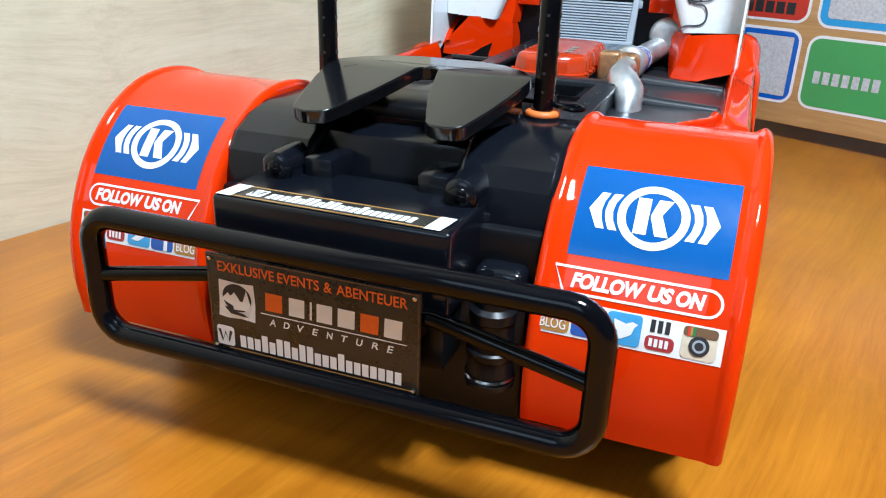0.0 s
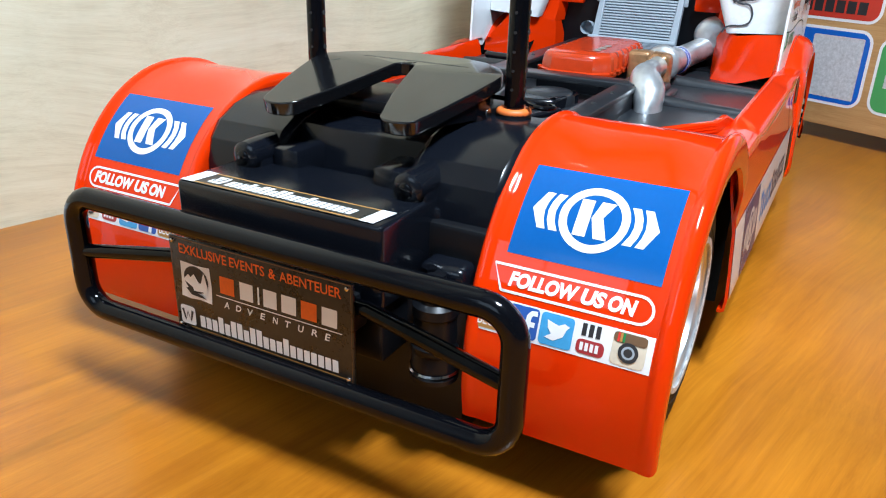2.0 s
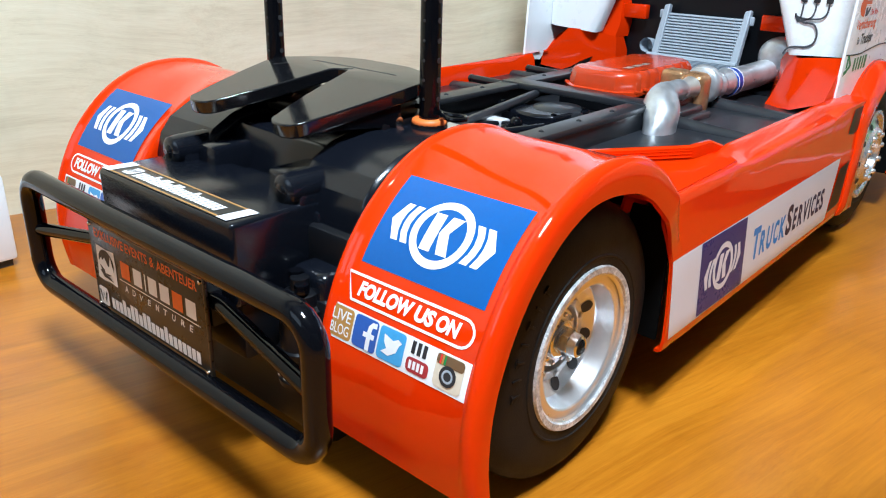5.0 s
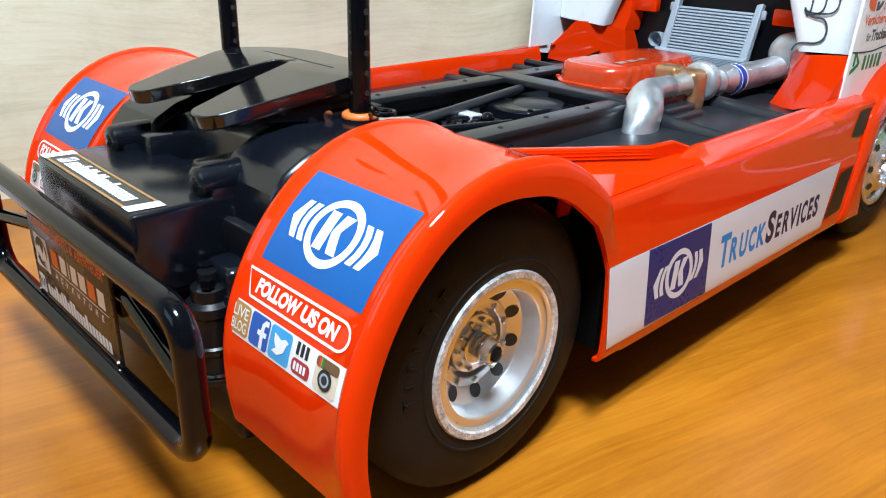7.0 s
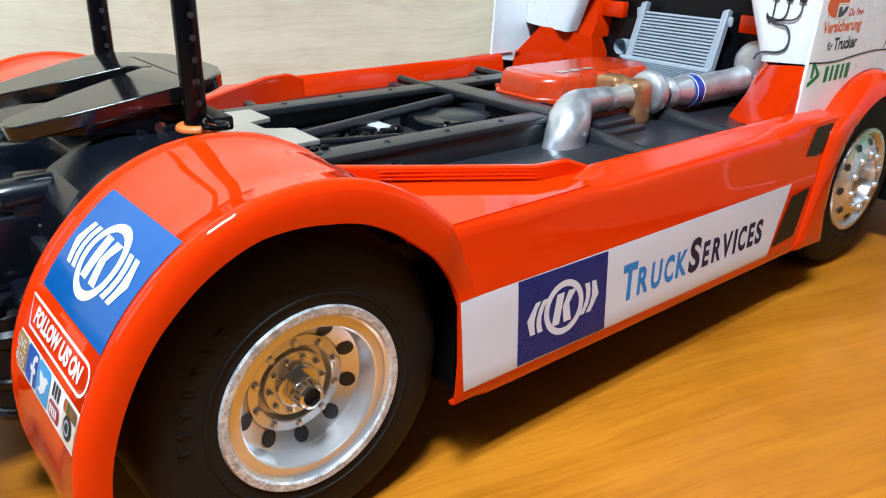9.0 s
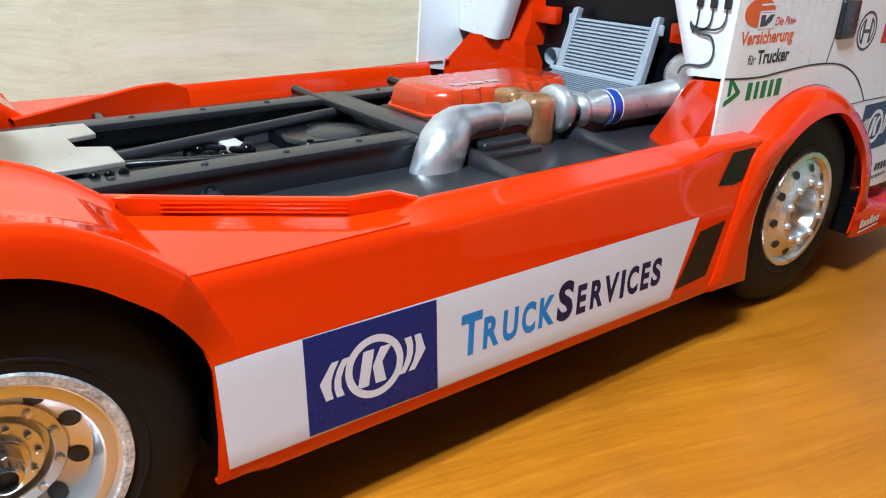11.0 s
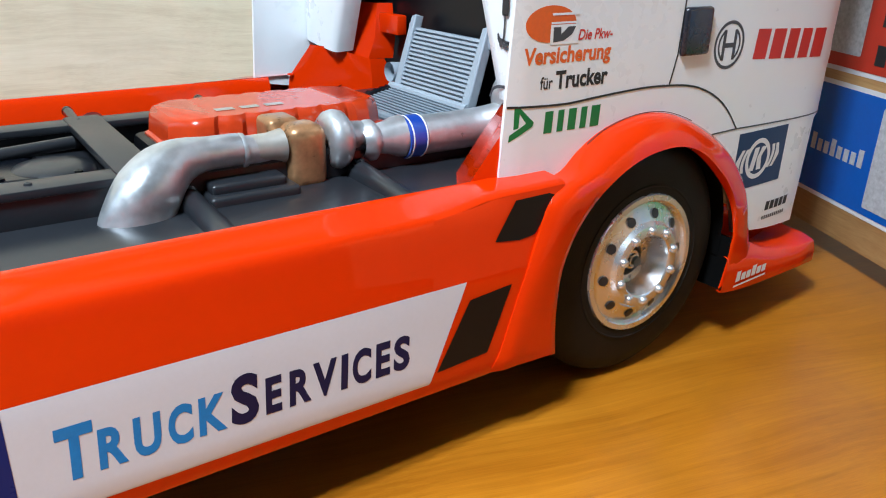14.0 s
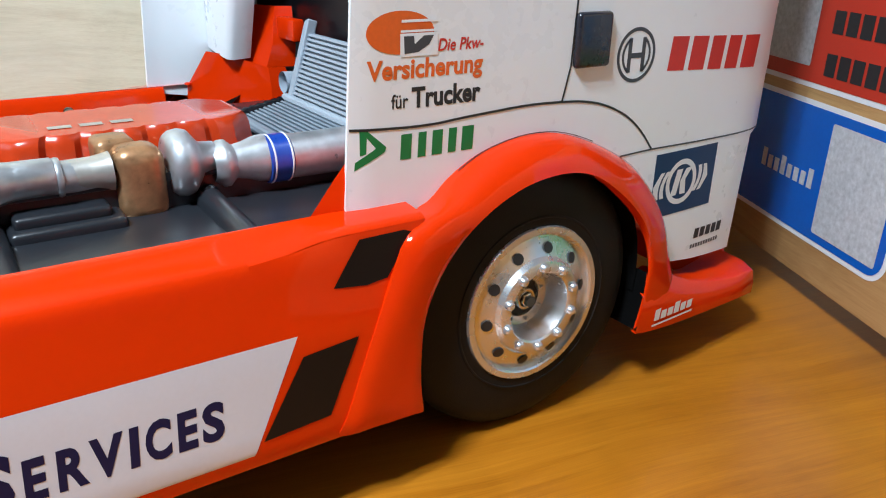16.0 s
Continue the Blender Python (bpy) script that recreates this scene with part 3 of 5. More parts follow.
# side skirts with the rail along the deck
def side_skirt(side):
    section = [(95.4, 22.7), (96.6, 22.8), (97.6, 24.6), (98.0, 28), (97.5, 36), (96.4, 51), (95.2, 58), (94.3, 64), (93.85, 66.9), (93.6, 67.8), (93.1, 69.0), (92.3, 69.75), (91.7, 70.05), (88.4, 71.4), (85.8, 72.45), (85.2, 72.75), (84.4, 73.2), (83.2, 73.2), (82.6, 72.4), (81.4, 70), (80.2, 64), (79.6, 60)]
    bm = fresh()
    rings = []
    for k in range(33):
        ring = []
        for x, z in section:
            back = float(np.interp(z, [22, 25, 33, 40, 46, 52, 58, 63, 66], [37.4, 37.4, 38.3, 39.1, 39.5, 38.9, 37.2, 34.6, 34.6]))
            y = back + (222 - back) * k / 32
            zz, yy, xx = z, y, x
            if z < 24 and y < 48:
                zz = z + 1.2
            if y < 98:
                u = min(1, (98 - y) / 8)
                if x < 92.5 and z > 66:
                    zz = z + (70.4 - z) * u
                elif x == 93.1:
                    zz, xx = z + (70.5 - z) * u, x - 0.3 * u
                elif x == 93.6:
                    zz = z + (69.6 - z) * u
            ring.append((side * xx, yy, zz))
        rings.append(ring)
    loft(bm, rings)
    body = part("side_skirt", bm, RED, truck, "glossy red side skirt with a white banner", sharp=45, solid=0.9)

    def on(u, v, lift):
        return (side * (skirt_x(v) + lift), u, v)

    if side > 0:
        lay("banner", fpoly(fresh(), [(39.8, 27.6), (186.4, 26.9), (198.4, 52.0), (39.4, 52.3)]), on, LILAC, body, 0.25, 4, "white printed banner")
        lay("banner_field", fpoly(fresh(), [(58.6, 28.2), (94.3, 27.7), (94.5, 51.8), (58.8, 52.1)]), on, NAVY, body, 0.38, 4)
        lay_all("banner_emblem", emblem(76.4, 40.0, 23.0, 0.22), on, LILAC, body, 0.5, 4)
        for letter, y0, z0, y1, z1 in (("T", 102.0, 33.7, 109.0, 45.3), ("R", 108.9, 33.9, 114.3, 42.7), ("U", 115.8, 33.7, 121.5, 42.8), ("C", 122.6, 33.7, 127.8, 42.8), ("K", 128.6, 33.9, 134.6, 42.7),
                                       ("S", 135.6, 33.5, 142.2, 45.3), ("E", 143.3, 33.9, 147.6, 42.7), ("R", 148.9, 33.9, 154.2, 42.6), ("V", 155.2, 33.8, 161.3, 42.7), ("I", 161.7, 33.9, 164.2, 42.7),
                                       ("C", 165.0, 33.8, 170.2, 42.8), ("E", 171.0, 33.9, 175.5, 42.7), ("S", 176.0, 33.8, 180.9, 42.8)):
            lay("letter", ftext(fresh(), letter, y0, z0, y1, z1, 0.1, 0.04), on, INK_BLUE if y0 < 135 else INK_NAVY, body, 0.36, 4)
    # ledge between mudguard and rail, and the raised kinked wall beside the deck
    bm = fresh()
    pts = [(48, 31), (80.4, 80), (81.6, 96), (84.5, 96.6), (91.2, 90), (92.2, 35)]
    loft(bm, [[(side * x, y, 70.9) for x, y in pts], [(side * x, y, 69.6) for x, y in pts]], close=True, caps=True)
    part("ledge", bm, RED, body)
    bm = fresh()
    path = [(44.9, 30.2), (64, 57.5), (79.4, 80.5), (80.9, 91.5), (82.2, 99)]
    tops = [75.2, 75.2, 75.2, 75.4, 72.8]
    loft(bm, [[(side * x, y, 62), (side * (x + 0.6), y - 0.4, h - 0.5), (side * (x + 0.1), y, h), (side * (x - 1.1), y + 0.5, h), (side * (x - 1.6), y + 0.8, h - 0.6), (side * (x - 2.4), y + 1, 62)] for (x, y), h in zip(path, tops)], caps=False)
    part("kinked_wall", bm, RED, body, sharp=30)
    for z in (71.6, 72.7, 73.8):
        part("groove_rib", tube(fresh(), [(side * 55.9, 44.4, z), (side * 79.8, 80.2, z)], 0.26, 8), RED, body)
    return body


for side in (1, -1):
    side_skirt(side)


# wheels
def tyre_mesh(side, centre, width):
    bm = fresh()
    w, less = width, 39.6 - centre[2]
    prof = [(0, 24.0), (0.8, 22.6), (2.2, 22.4), (2.6, 24), (2.2, 28), (1.6, 33), (0.6, 36), (-1.4, 38.3), (-4, 39.3), (-w / 2, 39.6), (-w + 4, 39.3), (-w + 1, 37.8), (-w, 33), (-w, 22)]
    prof = [(a, r - less * min(1, max(0, (r - 24) / 12))) for a, r in prof]
    lathe(bm, prof, centre, "x", 72, side)
    return bm


def hex_nut(bm, centre, r, a, b, side):
    cx, cy, cz = centre
    pts = [(cy + r * math.cos(radians(60 * k + 12)), cz + r * math.sin(radians(60 * k + 12))) for k in range(6)]
    return prism(bm, pts, "x", cx + side * a, cx + side * b)


def wheel(side, y, rear):
    face, hub = (90.2, 38.6) if rear else (89.4, 39.3)
    y += 0.8 if rear else 0.0
    c = (side * face, y, hub)
    if rear:
        prof = [(1.8, 22.4), (2.7, 21.9), (2.7, 20.7), (2.0, 20.3), (1.5, 19.5), (1.65, 18.4), (1.6, 17.3), (1.2, 16.9), (-3.9, 16.5), (-4.5, 16.3), (-4.9, 15.8), (-6.4, 12.4), (-6.7, 12.2),
                (-6.7, 12.05), (-5.9, 11.9), (-5.6, 9.7), (-5.9, 9.45), (-9.5, 9.3), (-9.7, 8.2), (-6.2, 8.0), (-5.9, 7.8), (-5.9, 0.4)]
    else:
        prof = [(1.8, 22.4), (2.7, 21.9), (2.6, 20.4), (1.4, 19.6), (1.6, 18.8), (3.6, 14.3), (4.3, 13.8), (5.0, 13.3), (5.2, 12.8), (5.2, 10.4), (4.8, 9.9), (3.4, 9.4), (-1.6, 8.5), (-2.2, 8.2), (-2.4, 5.7), (-3.6, 5.5), (-3.6, 0.4)]
    w = part("wheel", lathe(fresh(), prof, c, "x", 64, side), CHROME if rear else SATIN, truck, "satin chrome truck wheel on a black tyre", sharp=30)
    tyre = part("tyre", tyre_mesh(side, c, 34 if rear else 26), RUBBER, w, "black rubber tyre", sharp=40)
    part("rim_lip", lathe(fresh(), [(2.0, 22.6), (2.95, 22.2), (2.95, 20.6), (2.5, 20.1)], c, "x", 64, side), CHROME_WORN if rear else SATIN, w, "scuffed rim lip" if rear else "")
    part("sidewall_ring", lathe(fresh(), [(2.3, 25.6), (2.75, 25.3), (2.75, 24.9), (2.4, 24.6)], c, "x", 72, side), RUBBER, w)
    # hand holes round the disc
    holes = 10
    for k in range(holes):
        a = math.tau * (k + (0.55 if rear else 0.2)) / holes
        r, xx, rad = (13.9, -5.74, 1.85) if rear else (16.4, 2.67, 1.6)
        bm = fresh()
        cy, cz = y + r * math.cos(a), hub + r * math.sin(a)
        out = Vector((0, math.cos(a), math.sin(a)))
        nx = Vector((side * 0.93, 0, 0)) + out * (-0.42 if rear else 0.37)
        nx.normalize()
        u = nx.cross(Vector((0, -math.sin(a), math.cos(a)))).normalized()
        v = nx.cross(u)
        mid = Vector((side * (face + xx), cy, cz)) + nx * (0.22 if rear else 0.35)
        for h in (0.0,):
            bm.faces.new([bm.verts.new(mid + rad * (math.cos(q * math.tau / 16) * u * (1.15 if rear else 1) + math.sin(q * math.tau / 16) * v)) for q in range(16)])
        part("hand_hole", bm, INK, w)
    # bolts
    if rear:
        d = (side * (face - 1.5), y, hub)
        for k in range(10):
            a = math.tau * k / 10
            part("bolt", lathe(fresh(), [(-4.5, 0.75), (-3.5, 0.7), (-3.3, 0.4), (-3.3, 0.01)], (d[0], y + 6.7 * math.cos(a), hub + 6.7 * math.sin(a)), "x", 8, side), STEEL, w)
        for k in range(10):
            a = math.tau * (k + 0.5) / 10
            part("rivet", lathe(fresh(), [(-4.2, 1.0), (-3.5, 0.95), (-3.2, 0.6), (-3.2, 0.01)], (d[0], y + 10.5 * math.cos(a), hub + 10.5 * math.sin(a)), "x", 6, side), CHROME, w)
        part("hub_nut", hex_nut(lathe(fresh(), [(-4.5, 5.4), (-3.0, 5.2), (-2.6, 4.8), (-2.6, 0.1)], d, "x", 24, side), d, 3.9, -2.7, 0.6, side), STEEL, w, "steel axle nut", bevel=0.3)
        part("axle_end", lathe(fresh(), [(0.5, 3.5), (2.6, 3.0), (3.0, 2.4), (2.8, 2.1), (1.0, 2.0)], d, "x", 20, side), STEEL, w)
        part("axle_socket", lathe(fresh(), [(1.1, 2.05), (1.1, 0.05)], d, "x", 16, side), INK, w)
    else:
        for k in range(10):
            a = math.tau * (k + 0.5) / 10
            cc = (c[0] + side * 0.2, y + 11.7 * math.cos(a), hub + 11.7 * math.sin(a))
            part("wheel_nut", lathe(fresh(), [(4.8, 1.6), (5.3, 1.45), (5.9, 1.3), (6.4, 0.8), (6.5, 0.01)], cc, "x", 12, side), SATIN, w)
        part("hub_collar", lathe(fresh(), [(-3.4, 3.3), (-1.2, 3.2), (-0.8, 2.9), (-0.8, 2.3), (-2.2, 2.2)], c, "x", 24, side), STEEL, w)
        part("hub_recess", lathe(fresh(), [(-3.3, 5.5), (-3.2, 3.0)], c, "x", 28, side), INK, w)
        for k in range(8):
            a = math.tau * (k + 0.3) / 8
            part("hub_bolt", lathe(fresh(), [(-2.6, 0.75), (-1.9, 0.7), (-1.6, 0.4), (-1.6, 0.01)], (c[0], y + 6.9 * math.cos(a), hub + 6.9 * math.sin(a)), "x", 8, side), STEEL, w)
        part("hub_nut", hex_nut(fresh(), c, 2.2, -2.0, 0.2, side), STEEL, w, "steel axle nut", bevel=0.3)
        part("axle_end", lathe(fresh(), [(0.2, 1.6), (1.2, 1.5), (1.3, 0.05)], c, "x", 16, side), GREY_DARK, w)
    # raised maker's mark on the sidewall, as plain bars
    if rear:
        for k in range(7):
            a = radians(182 - k * 8.6 if side > 0 else -2 + k * 8.6)
            bm = box(fresh(), -0.16, 0.16, -0.32, 0.32, -1.7, 1.7, 0.1)
            if k % 2 == 0:
                box(bm, -0.16, 0.16, -1.1, 1.1, 1.1, 1.7, 0.1)
            m = Matrix.Translation((side * (face + 2.05), y + 29.2 * math.cos(a), hub + 29.2 * math.sin(a))) @ Matrix.Rotation(a - math.pi / 2, 4, "X")
            bmesh.ops.transform(bm, matrix=m, verts=bm.verts)
            part("raised_mark", bm, RUBBER, w)
    return w


for side in (1, -1):
    wheel(side, 0, True)
    wheel(side, 269.1, False)
    # black sheets added as the shade in the wheel wells, so that no light shows through
    part("well_shade_panel", box(fresh(), *sorted((side * 51, side * 94)), 40.0, 41.0, 26, 66, 0), WELL_SHADE, truck)
    part("well_shade_wall", box(fresh(), *sorted((side * 48, side * 51)), -30, 36, 12, 70, 1), WELL_SHADE, truck)

# rear bumper bar
bumper = empty("bumper_bar", truck)


def rounded_loop(x0, x1, z0, z1, r, y):
    pts = []
    for cx, cz, a in ((x1 - r, z1 - r, 0), (x0 + r, z1 - r, 90), (x0 + r, z0 + r, 180), (x1 - r, z0 + r, 270)):
        pts += [(cx + r * math.cos(radians(a + k * 15)), y, cz + r * math.sin(radians(a + k * 15))) for k in range(7)]
    return pts


part("hoop", tube(fresh(), rounded_loop(-68.2, 68.6, 28.8, 63.6, 8, -67.2), 3.2, 18, closed=True), BLACK_GLOSS, bumper, "bent black tube", sharp=60)
part("cross_tube", tube(fresh(), [(-68, -67.2, 46.2), (-34, -63.0, 51.0), (29, -63.0, 51.4), (68.4, -67.2, 45.6)], 2.1, 14), BLACK_GLOSS, bumper, sharp=60)
for x in (-22, 22):
    part("bracket", box(fresh(), x - 3, x + 3, -64, -30, 44, 54, 0.8), BLACK, bumper)

# plate
plate = part("number_plate", box(fresh(), -32.4, 26.8, -66.4, -65.4, 31.2, 58.9, 0.3), PLATE, truck, "dark printed metal plate with riveted corners")


def on_plate(u, v, lift):
    return (u, -66.4 - lift, v)


lay("plate_edge", fline(fresh(), [(-31.8, 31.7), (26.3, 31.7), (26.3, 58.5), (-31.8, 58.5), (-31.8, 31.4)], 0.35), on_plate, ICON_BROWN, plate, 0.12)
for word, x0, x1 in (("EXKLUSIVE", -28.8, -12.2), ("EVENTS", -11.2, 0.3), ("&", 1.6, 3.8), ("ABENTEUER", 5.0, 23.6)):
    lay("lettering", ftext(fresh(), word, x0, 54.4, x1, 57.2, 0, 0.015), on_plate, INK_ORANGE, plate, 0.2)
lay("picture", fpoly(fresh(), [(-29.5, 41.7), (-26.4, 41.4), (-22.8, 41.8), (-18.6, 41.5), (-18.2, 46.4), (-18.5, 52.1), (-23, 51.8), (-28.8, 52.1), (-29.0, 46)]), on_plate, PAPER, plate, 0.2)
lay("picture_mark", fdisc(fresh(), -23.6, 47.6, 4.3, 3.9), on_plate, INK, plate, 0.35)
lay("picture_mark", fpoly(fresh(), [(-28.2, 46.8), (-26.2, 48.8), (-25.4, 48.0), (-24.2, 49.2), (-22.6, 46.9), (-21.8, 47.0), (-20.6, 50.4), (-19.6, 46.4), (-19.8, 44.6), (-24.6, 44.2), (-25.2, 45.4)]), on_plate, PAPER, plate, 0.5)
lay("picture_mark", fpoly(fresh(), [(-27.4, 44.6), (-24.8, 45.4), (-24.6, 44.0), (-21.6, 43.4), (-20.2, 42.6), (-25.6, 42.9)]), on_plate, INK, plate, 0.6)
for k, (x0, x1) in enumerate(((-15.6, -9.9), (-8.8, -3.6), (-2.9, -1.5), (-1.0, 4.1), (4.8, 10.2), (10.9, 16.5), (17.2, 22.6))):
    lay("name_bar", frect(fresh(), x0 + 0.3, 45.9, x1 - 0.5, 50.9, 0, 0.04), on_plate, INK_ORANGE if k in (0, 5) else PAPER, plate, 0.2)
lay("rule", frect(fresh(), -16.8, 44.7, 23.6, 45.0), on_plate, PAPER, plate, 0.2)
for k, letter in enumerate("ADVENTURE"):
    x0 = -14.4 + k * 4.08
    lay("lettering", ftext(fresh(), letter, x0, 41.8 + 0.12 * (k % 2), x0 + 1.9, 43.8, 0.2, 0.02), on_plate, PAPER, plate, 0.2)
lay("mark_square", frect(fresh(), -30.6, 33.1, -25.3, 38.8, 0.9), on_plate, PAPER, plate, 0.2)
lay("mark", fline(fresh(), [(-29.8, 37.6), (-28.9, 34.4), (-28.0, 37.0), (-27.1, 34.4), (-26.2, 37.6)], 0.85), on_plate, INK, plate, 0.35)
lay_all("address_bar", fbars(-23.6, 33.5, 22.6, 38.3, 21, 0.2, 0, (3, 5, 6, 8, 9, 13)), on_plate, PAPER, plate, 0.2)
lay("plate_rule", frect(fresh(), -27.1, 32.4, 25.5, 32.75), on_plate, TAN, plate, 0.2)
for x, z in ((-30.9, 57.6), (25.4, 57.6), (-31.0, 32.6), (25.2, 32.6)):
    part("rivet", lathe(fresh(), [(0, 0.7), (0.5, 0.55), (0.65, 0.05)], (x, -66.4, z), "y", 10, -1), STEEL, plate)

# black rear moulding: box with the sticker, stepped deck, humps
rear = empty("rear_moulding", truck)
part("box_shell", box(fresh(), -33.6, 31.2, -60.6, -30, 50, 72.2, 1.3, 3), BLACK_SHINE, rear, "black moulded box", sharp=40)
part("box_foot", box(fresh(), -31, 29.5, -58, -30, 34, 51, 1), BLACK, rear)


def on_box(u, v, lift):
    return (u, v - 2.9 + 0.1 * (v + 52.6), 72.2 + lift)


strip = lay("strip_sticker", frect(fresh(), -32.6, -56.6, 28.4, -48.6, 0, 0.15), on_box, PLATE, rear, 0.2, 0, "dark strip sticker with pale ends")
for x0, x1 in ((-32.6, -28.2), (24.2, 28.4)):
    lay("strip_end", frect(fresh(), x0, -56.6, x1, -48.6, 0, 0.15), on_box, PAPER, rear, 0.4)
lay("strip_rule", frect(frect(fresh(), -28, -56.4, 24.2, -55.8), -27.2, -49.4, 25.2, -48.8), on_box, TAN, rear, 0.4)
lay_all("strip_bar", fbars(-19.5, -54.8, 20.8, -50.2, 21, 0.2, 0.15, (3, 5, 6, 8, 9, 13)), on_box, PAPER, rear, 0.4)
lay("strip_mark", frect(fresh(), -25.2, -54.8, -20.8, -50.4, 0.7, 0.15), on_box, PAPER, rear, 0.4)
lay("strip_mark", fline(fresh(), [(-24.4, -51.2), (-23.9, -53.9), (-22.8, -51.6), (-22.3, -53.9), (-21.2, -51.2)], 0.6), on_box, INK, rear, 0.6)
# lower deck and stepped blocks
part("lower_deck", box(fresh(), -47.5, 47.5, -38, 26, 52, 66.5, 1.5), BLACK, rear)
part("mid_deck", box(fresh(), -33, 33, -36, 0, 60, 69.5, 1.5), BLACK_SHINE, rear)
for side in (-1, 1):
    x0, x1 = sorted((side * 21, side * 49))
    bm = fresh()
    prof = [(-35.5, 52), (-35, 69), (-33, 75.5), (-29, 80.2), (-22, 84), (-13, 86.2), (5, 86.2), (9, 83.5), (12, 72), (13, 52)]
    prism(bm, prof, "x", x0, x1)
    part("hump", bm, BLACK_SHINE, rear, sharp=20, bevel=2.2)
    part("side_block", box(fresh(), *sorted((side * 31.6, side * 45)), -45, -33, 34, 58, 2.5, 3), BLACK_SHINE, rear, sharp=50)
    # socket cylinders
    cx = side * 26.4
    part("socket", lathe(fresh(), [(-0.0, 0.05), (0.0, 2.6), (0.3, 3.6), (1.0, 4.3), (3.5, 4.6), (22, 4.9)], (cx, -42.4, 74.9), "y", 28), BLACK_SHINE, rear, sharp=35)
    part("socket_screw", lathe(fresh(), [(-0.6, 0.05), (-0.6, 1.6), (-0.2, 2.2), (0.3, 2.4)], (cx, -42.2, 74.9), "y", 12), BLACK_GLOSS, rear)
    part("socket_block", box(fresh(), *sorted((side * 12.4, side * 21.4)), -36, -22, 66, 77.4, 1.4), BLACK_SHINE, rear)
    part("socket_base", box(fresh(), cx - 4.6, cx + 4.6, -40, -20, 66, 75, 1.0), BLACK_SHINE, rear)
bm = fresh()
loft(bm, [[(-22, y, z), (-12, y - 0.6, z), (0, y - 1, z), (12, y - 0.6, z), (22, y, z)] for y, z in ((-24.4, 67), (-23.6, 70), (-22.4, 80), (-21.8, 81.6), (-20.4, 82.2), (3, 82.4), (9, 70))])
part("centre_wall", bm, BLACK_SHINE, rear, sharp=25)
# damper column under the bar on the right
for x in (38.5, -38.5):
    part("column", lathe(fresh(), [(0, 6.4), (1.5, 6.6), (2, 6.2), (8, 6.0), (8.6, 6.4), (10, 6.4), (10.5, 5.8), (18, 5.6), (18.5, 6.0), (21, 6.0), (22, 4.6), (25, 4.4), (26, 2.6), (29, 2.4), (29.3, 0.05)], (x, -47, 28), "z", 28), BLACK, rear)
    part("column_ring", lathe(fresh(), [(2.2, 6.5), (2.6, 6.8), (3.2, 6.5)], (x, -47, 28), "z", 28), STEEL, rear)
    for dx, dy, h in ((-2.6, 1.0, 55.6), (2.4, -1.4, 54.0)):
        part("column_screw", hex_nut(fresh(), (0, 0, 0), 1.9, 0, 2.2, 1), BLACK_GLOSS, rear).matrix_world = pose((x + dx) * MM, (-47 + dy) * MM, h * MM, 0, -90, 0)
    part("column_arm", box(fresh(), x - 4, x + 4, -47, -30, 30, 36, 1), BLACK, rear)

# added black blocks below body and deck: they close off light and deepen the shade
part("underbody_shade_block", box(fresh(), -47, 47, -46, 36, 9, 52, 3), BLACK, rear)
part("chassis_shade_block", box(fresh(), -44, 44, 40, 225, 22, 58, 3), BLACK, rear)

# fifth wheel coupling
coupling = empty("coupling", truck)


def coupling_top(x, y):
    return 97.5 - max(0, 1 - y) * 0.19


half = [(10, 21.5), (19, 18.2), (26.6, 11.4), (31.2, 3.5), (31.6, -3), (30.0, -13), (27.6, -24), (25.5, -31.6), (25.0, -33.6), (23.9, -35.3), (22.0, -36.5), (19.4, -36.9), (16.6, -36.5), (14.6, -35.4), (13.2, -33.4), (12.2, -30.6), (8.2, -19), (5.8, -10), (4.4, -4), (3.4, 0.4), (2.2, 2.6)]
outline = [(-x, y) for x, y in half[:1]] + half + [(0, 3.4)] + [(-x, y) for x, y in reversed(half[1:])]
bm = fresh()
fpoly(bm, outline)
bmesh.ops.triangulate(bm, faces=bm.faces)
for y in (-30, -24, -18, -12, -6, 1):
    bmesh.ops.bisect_plane(bm, geom=bm.verts[:] + bm.edges[:] + bm.faces[:], plane_co=(0, y, 0), plane_no=(0, 1, 0))
for v in bm.verts:
    v.co.z = coupling_top(v.co.x, v.co.y)
bmesh.ops.dissolve_limit(bm, angle_limit=radians(1), verts=bm.verts, edges=bm.edges)
ob = part("top_plate", bm, BLACK_MIRROR, coupling, "glossy black horseshoe plate", sharp=30, solid=3.9)
b = ob.modifiers.new("edges", "BEVEL")
b.width, b.segments, b.limit_method, b.angle_limit = 0.0009, 3, "ANGLE", radians(50)
bm = fresh()
fline(bm, [(-25, -4), (-17.5, 7.2), (18, 7.2)], 0.5)
lay("engraved_line", bm, lambda u, v, lift: (u, v, coupling_top(u, v) + lift), INK, coupling, 0.15)
# glossy disc added for the glint at the slot's end
part("slot_glint_disc", lathe(fresh(), [(0, 1.5), (0.2, 1.4), (0.3, 0.05)], (0, 5.0, 97.4), "z", 14), BLACK_GLOSS, coupling)
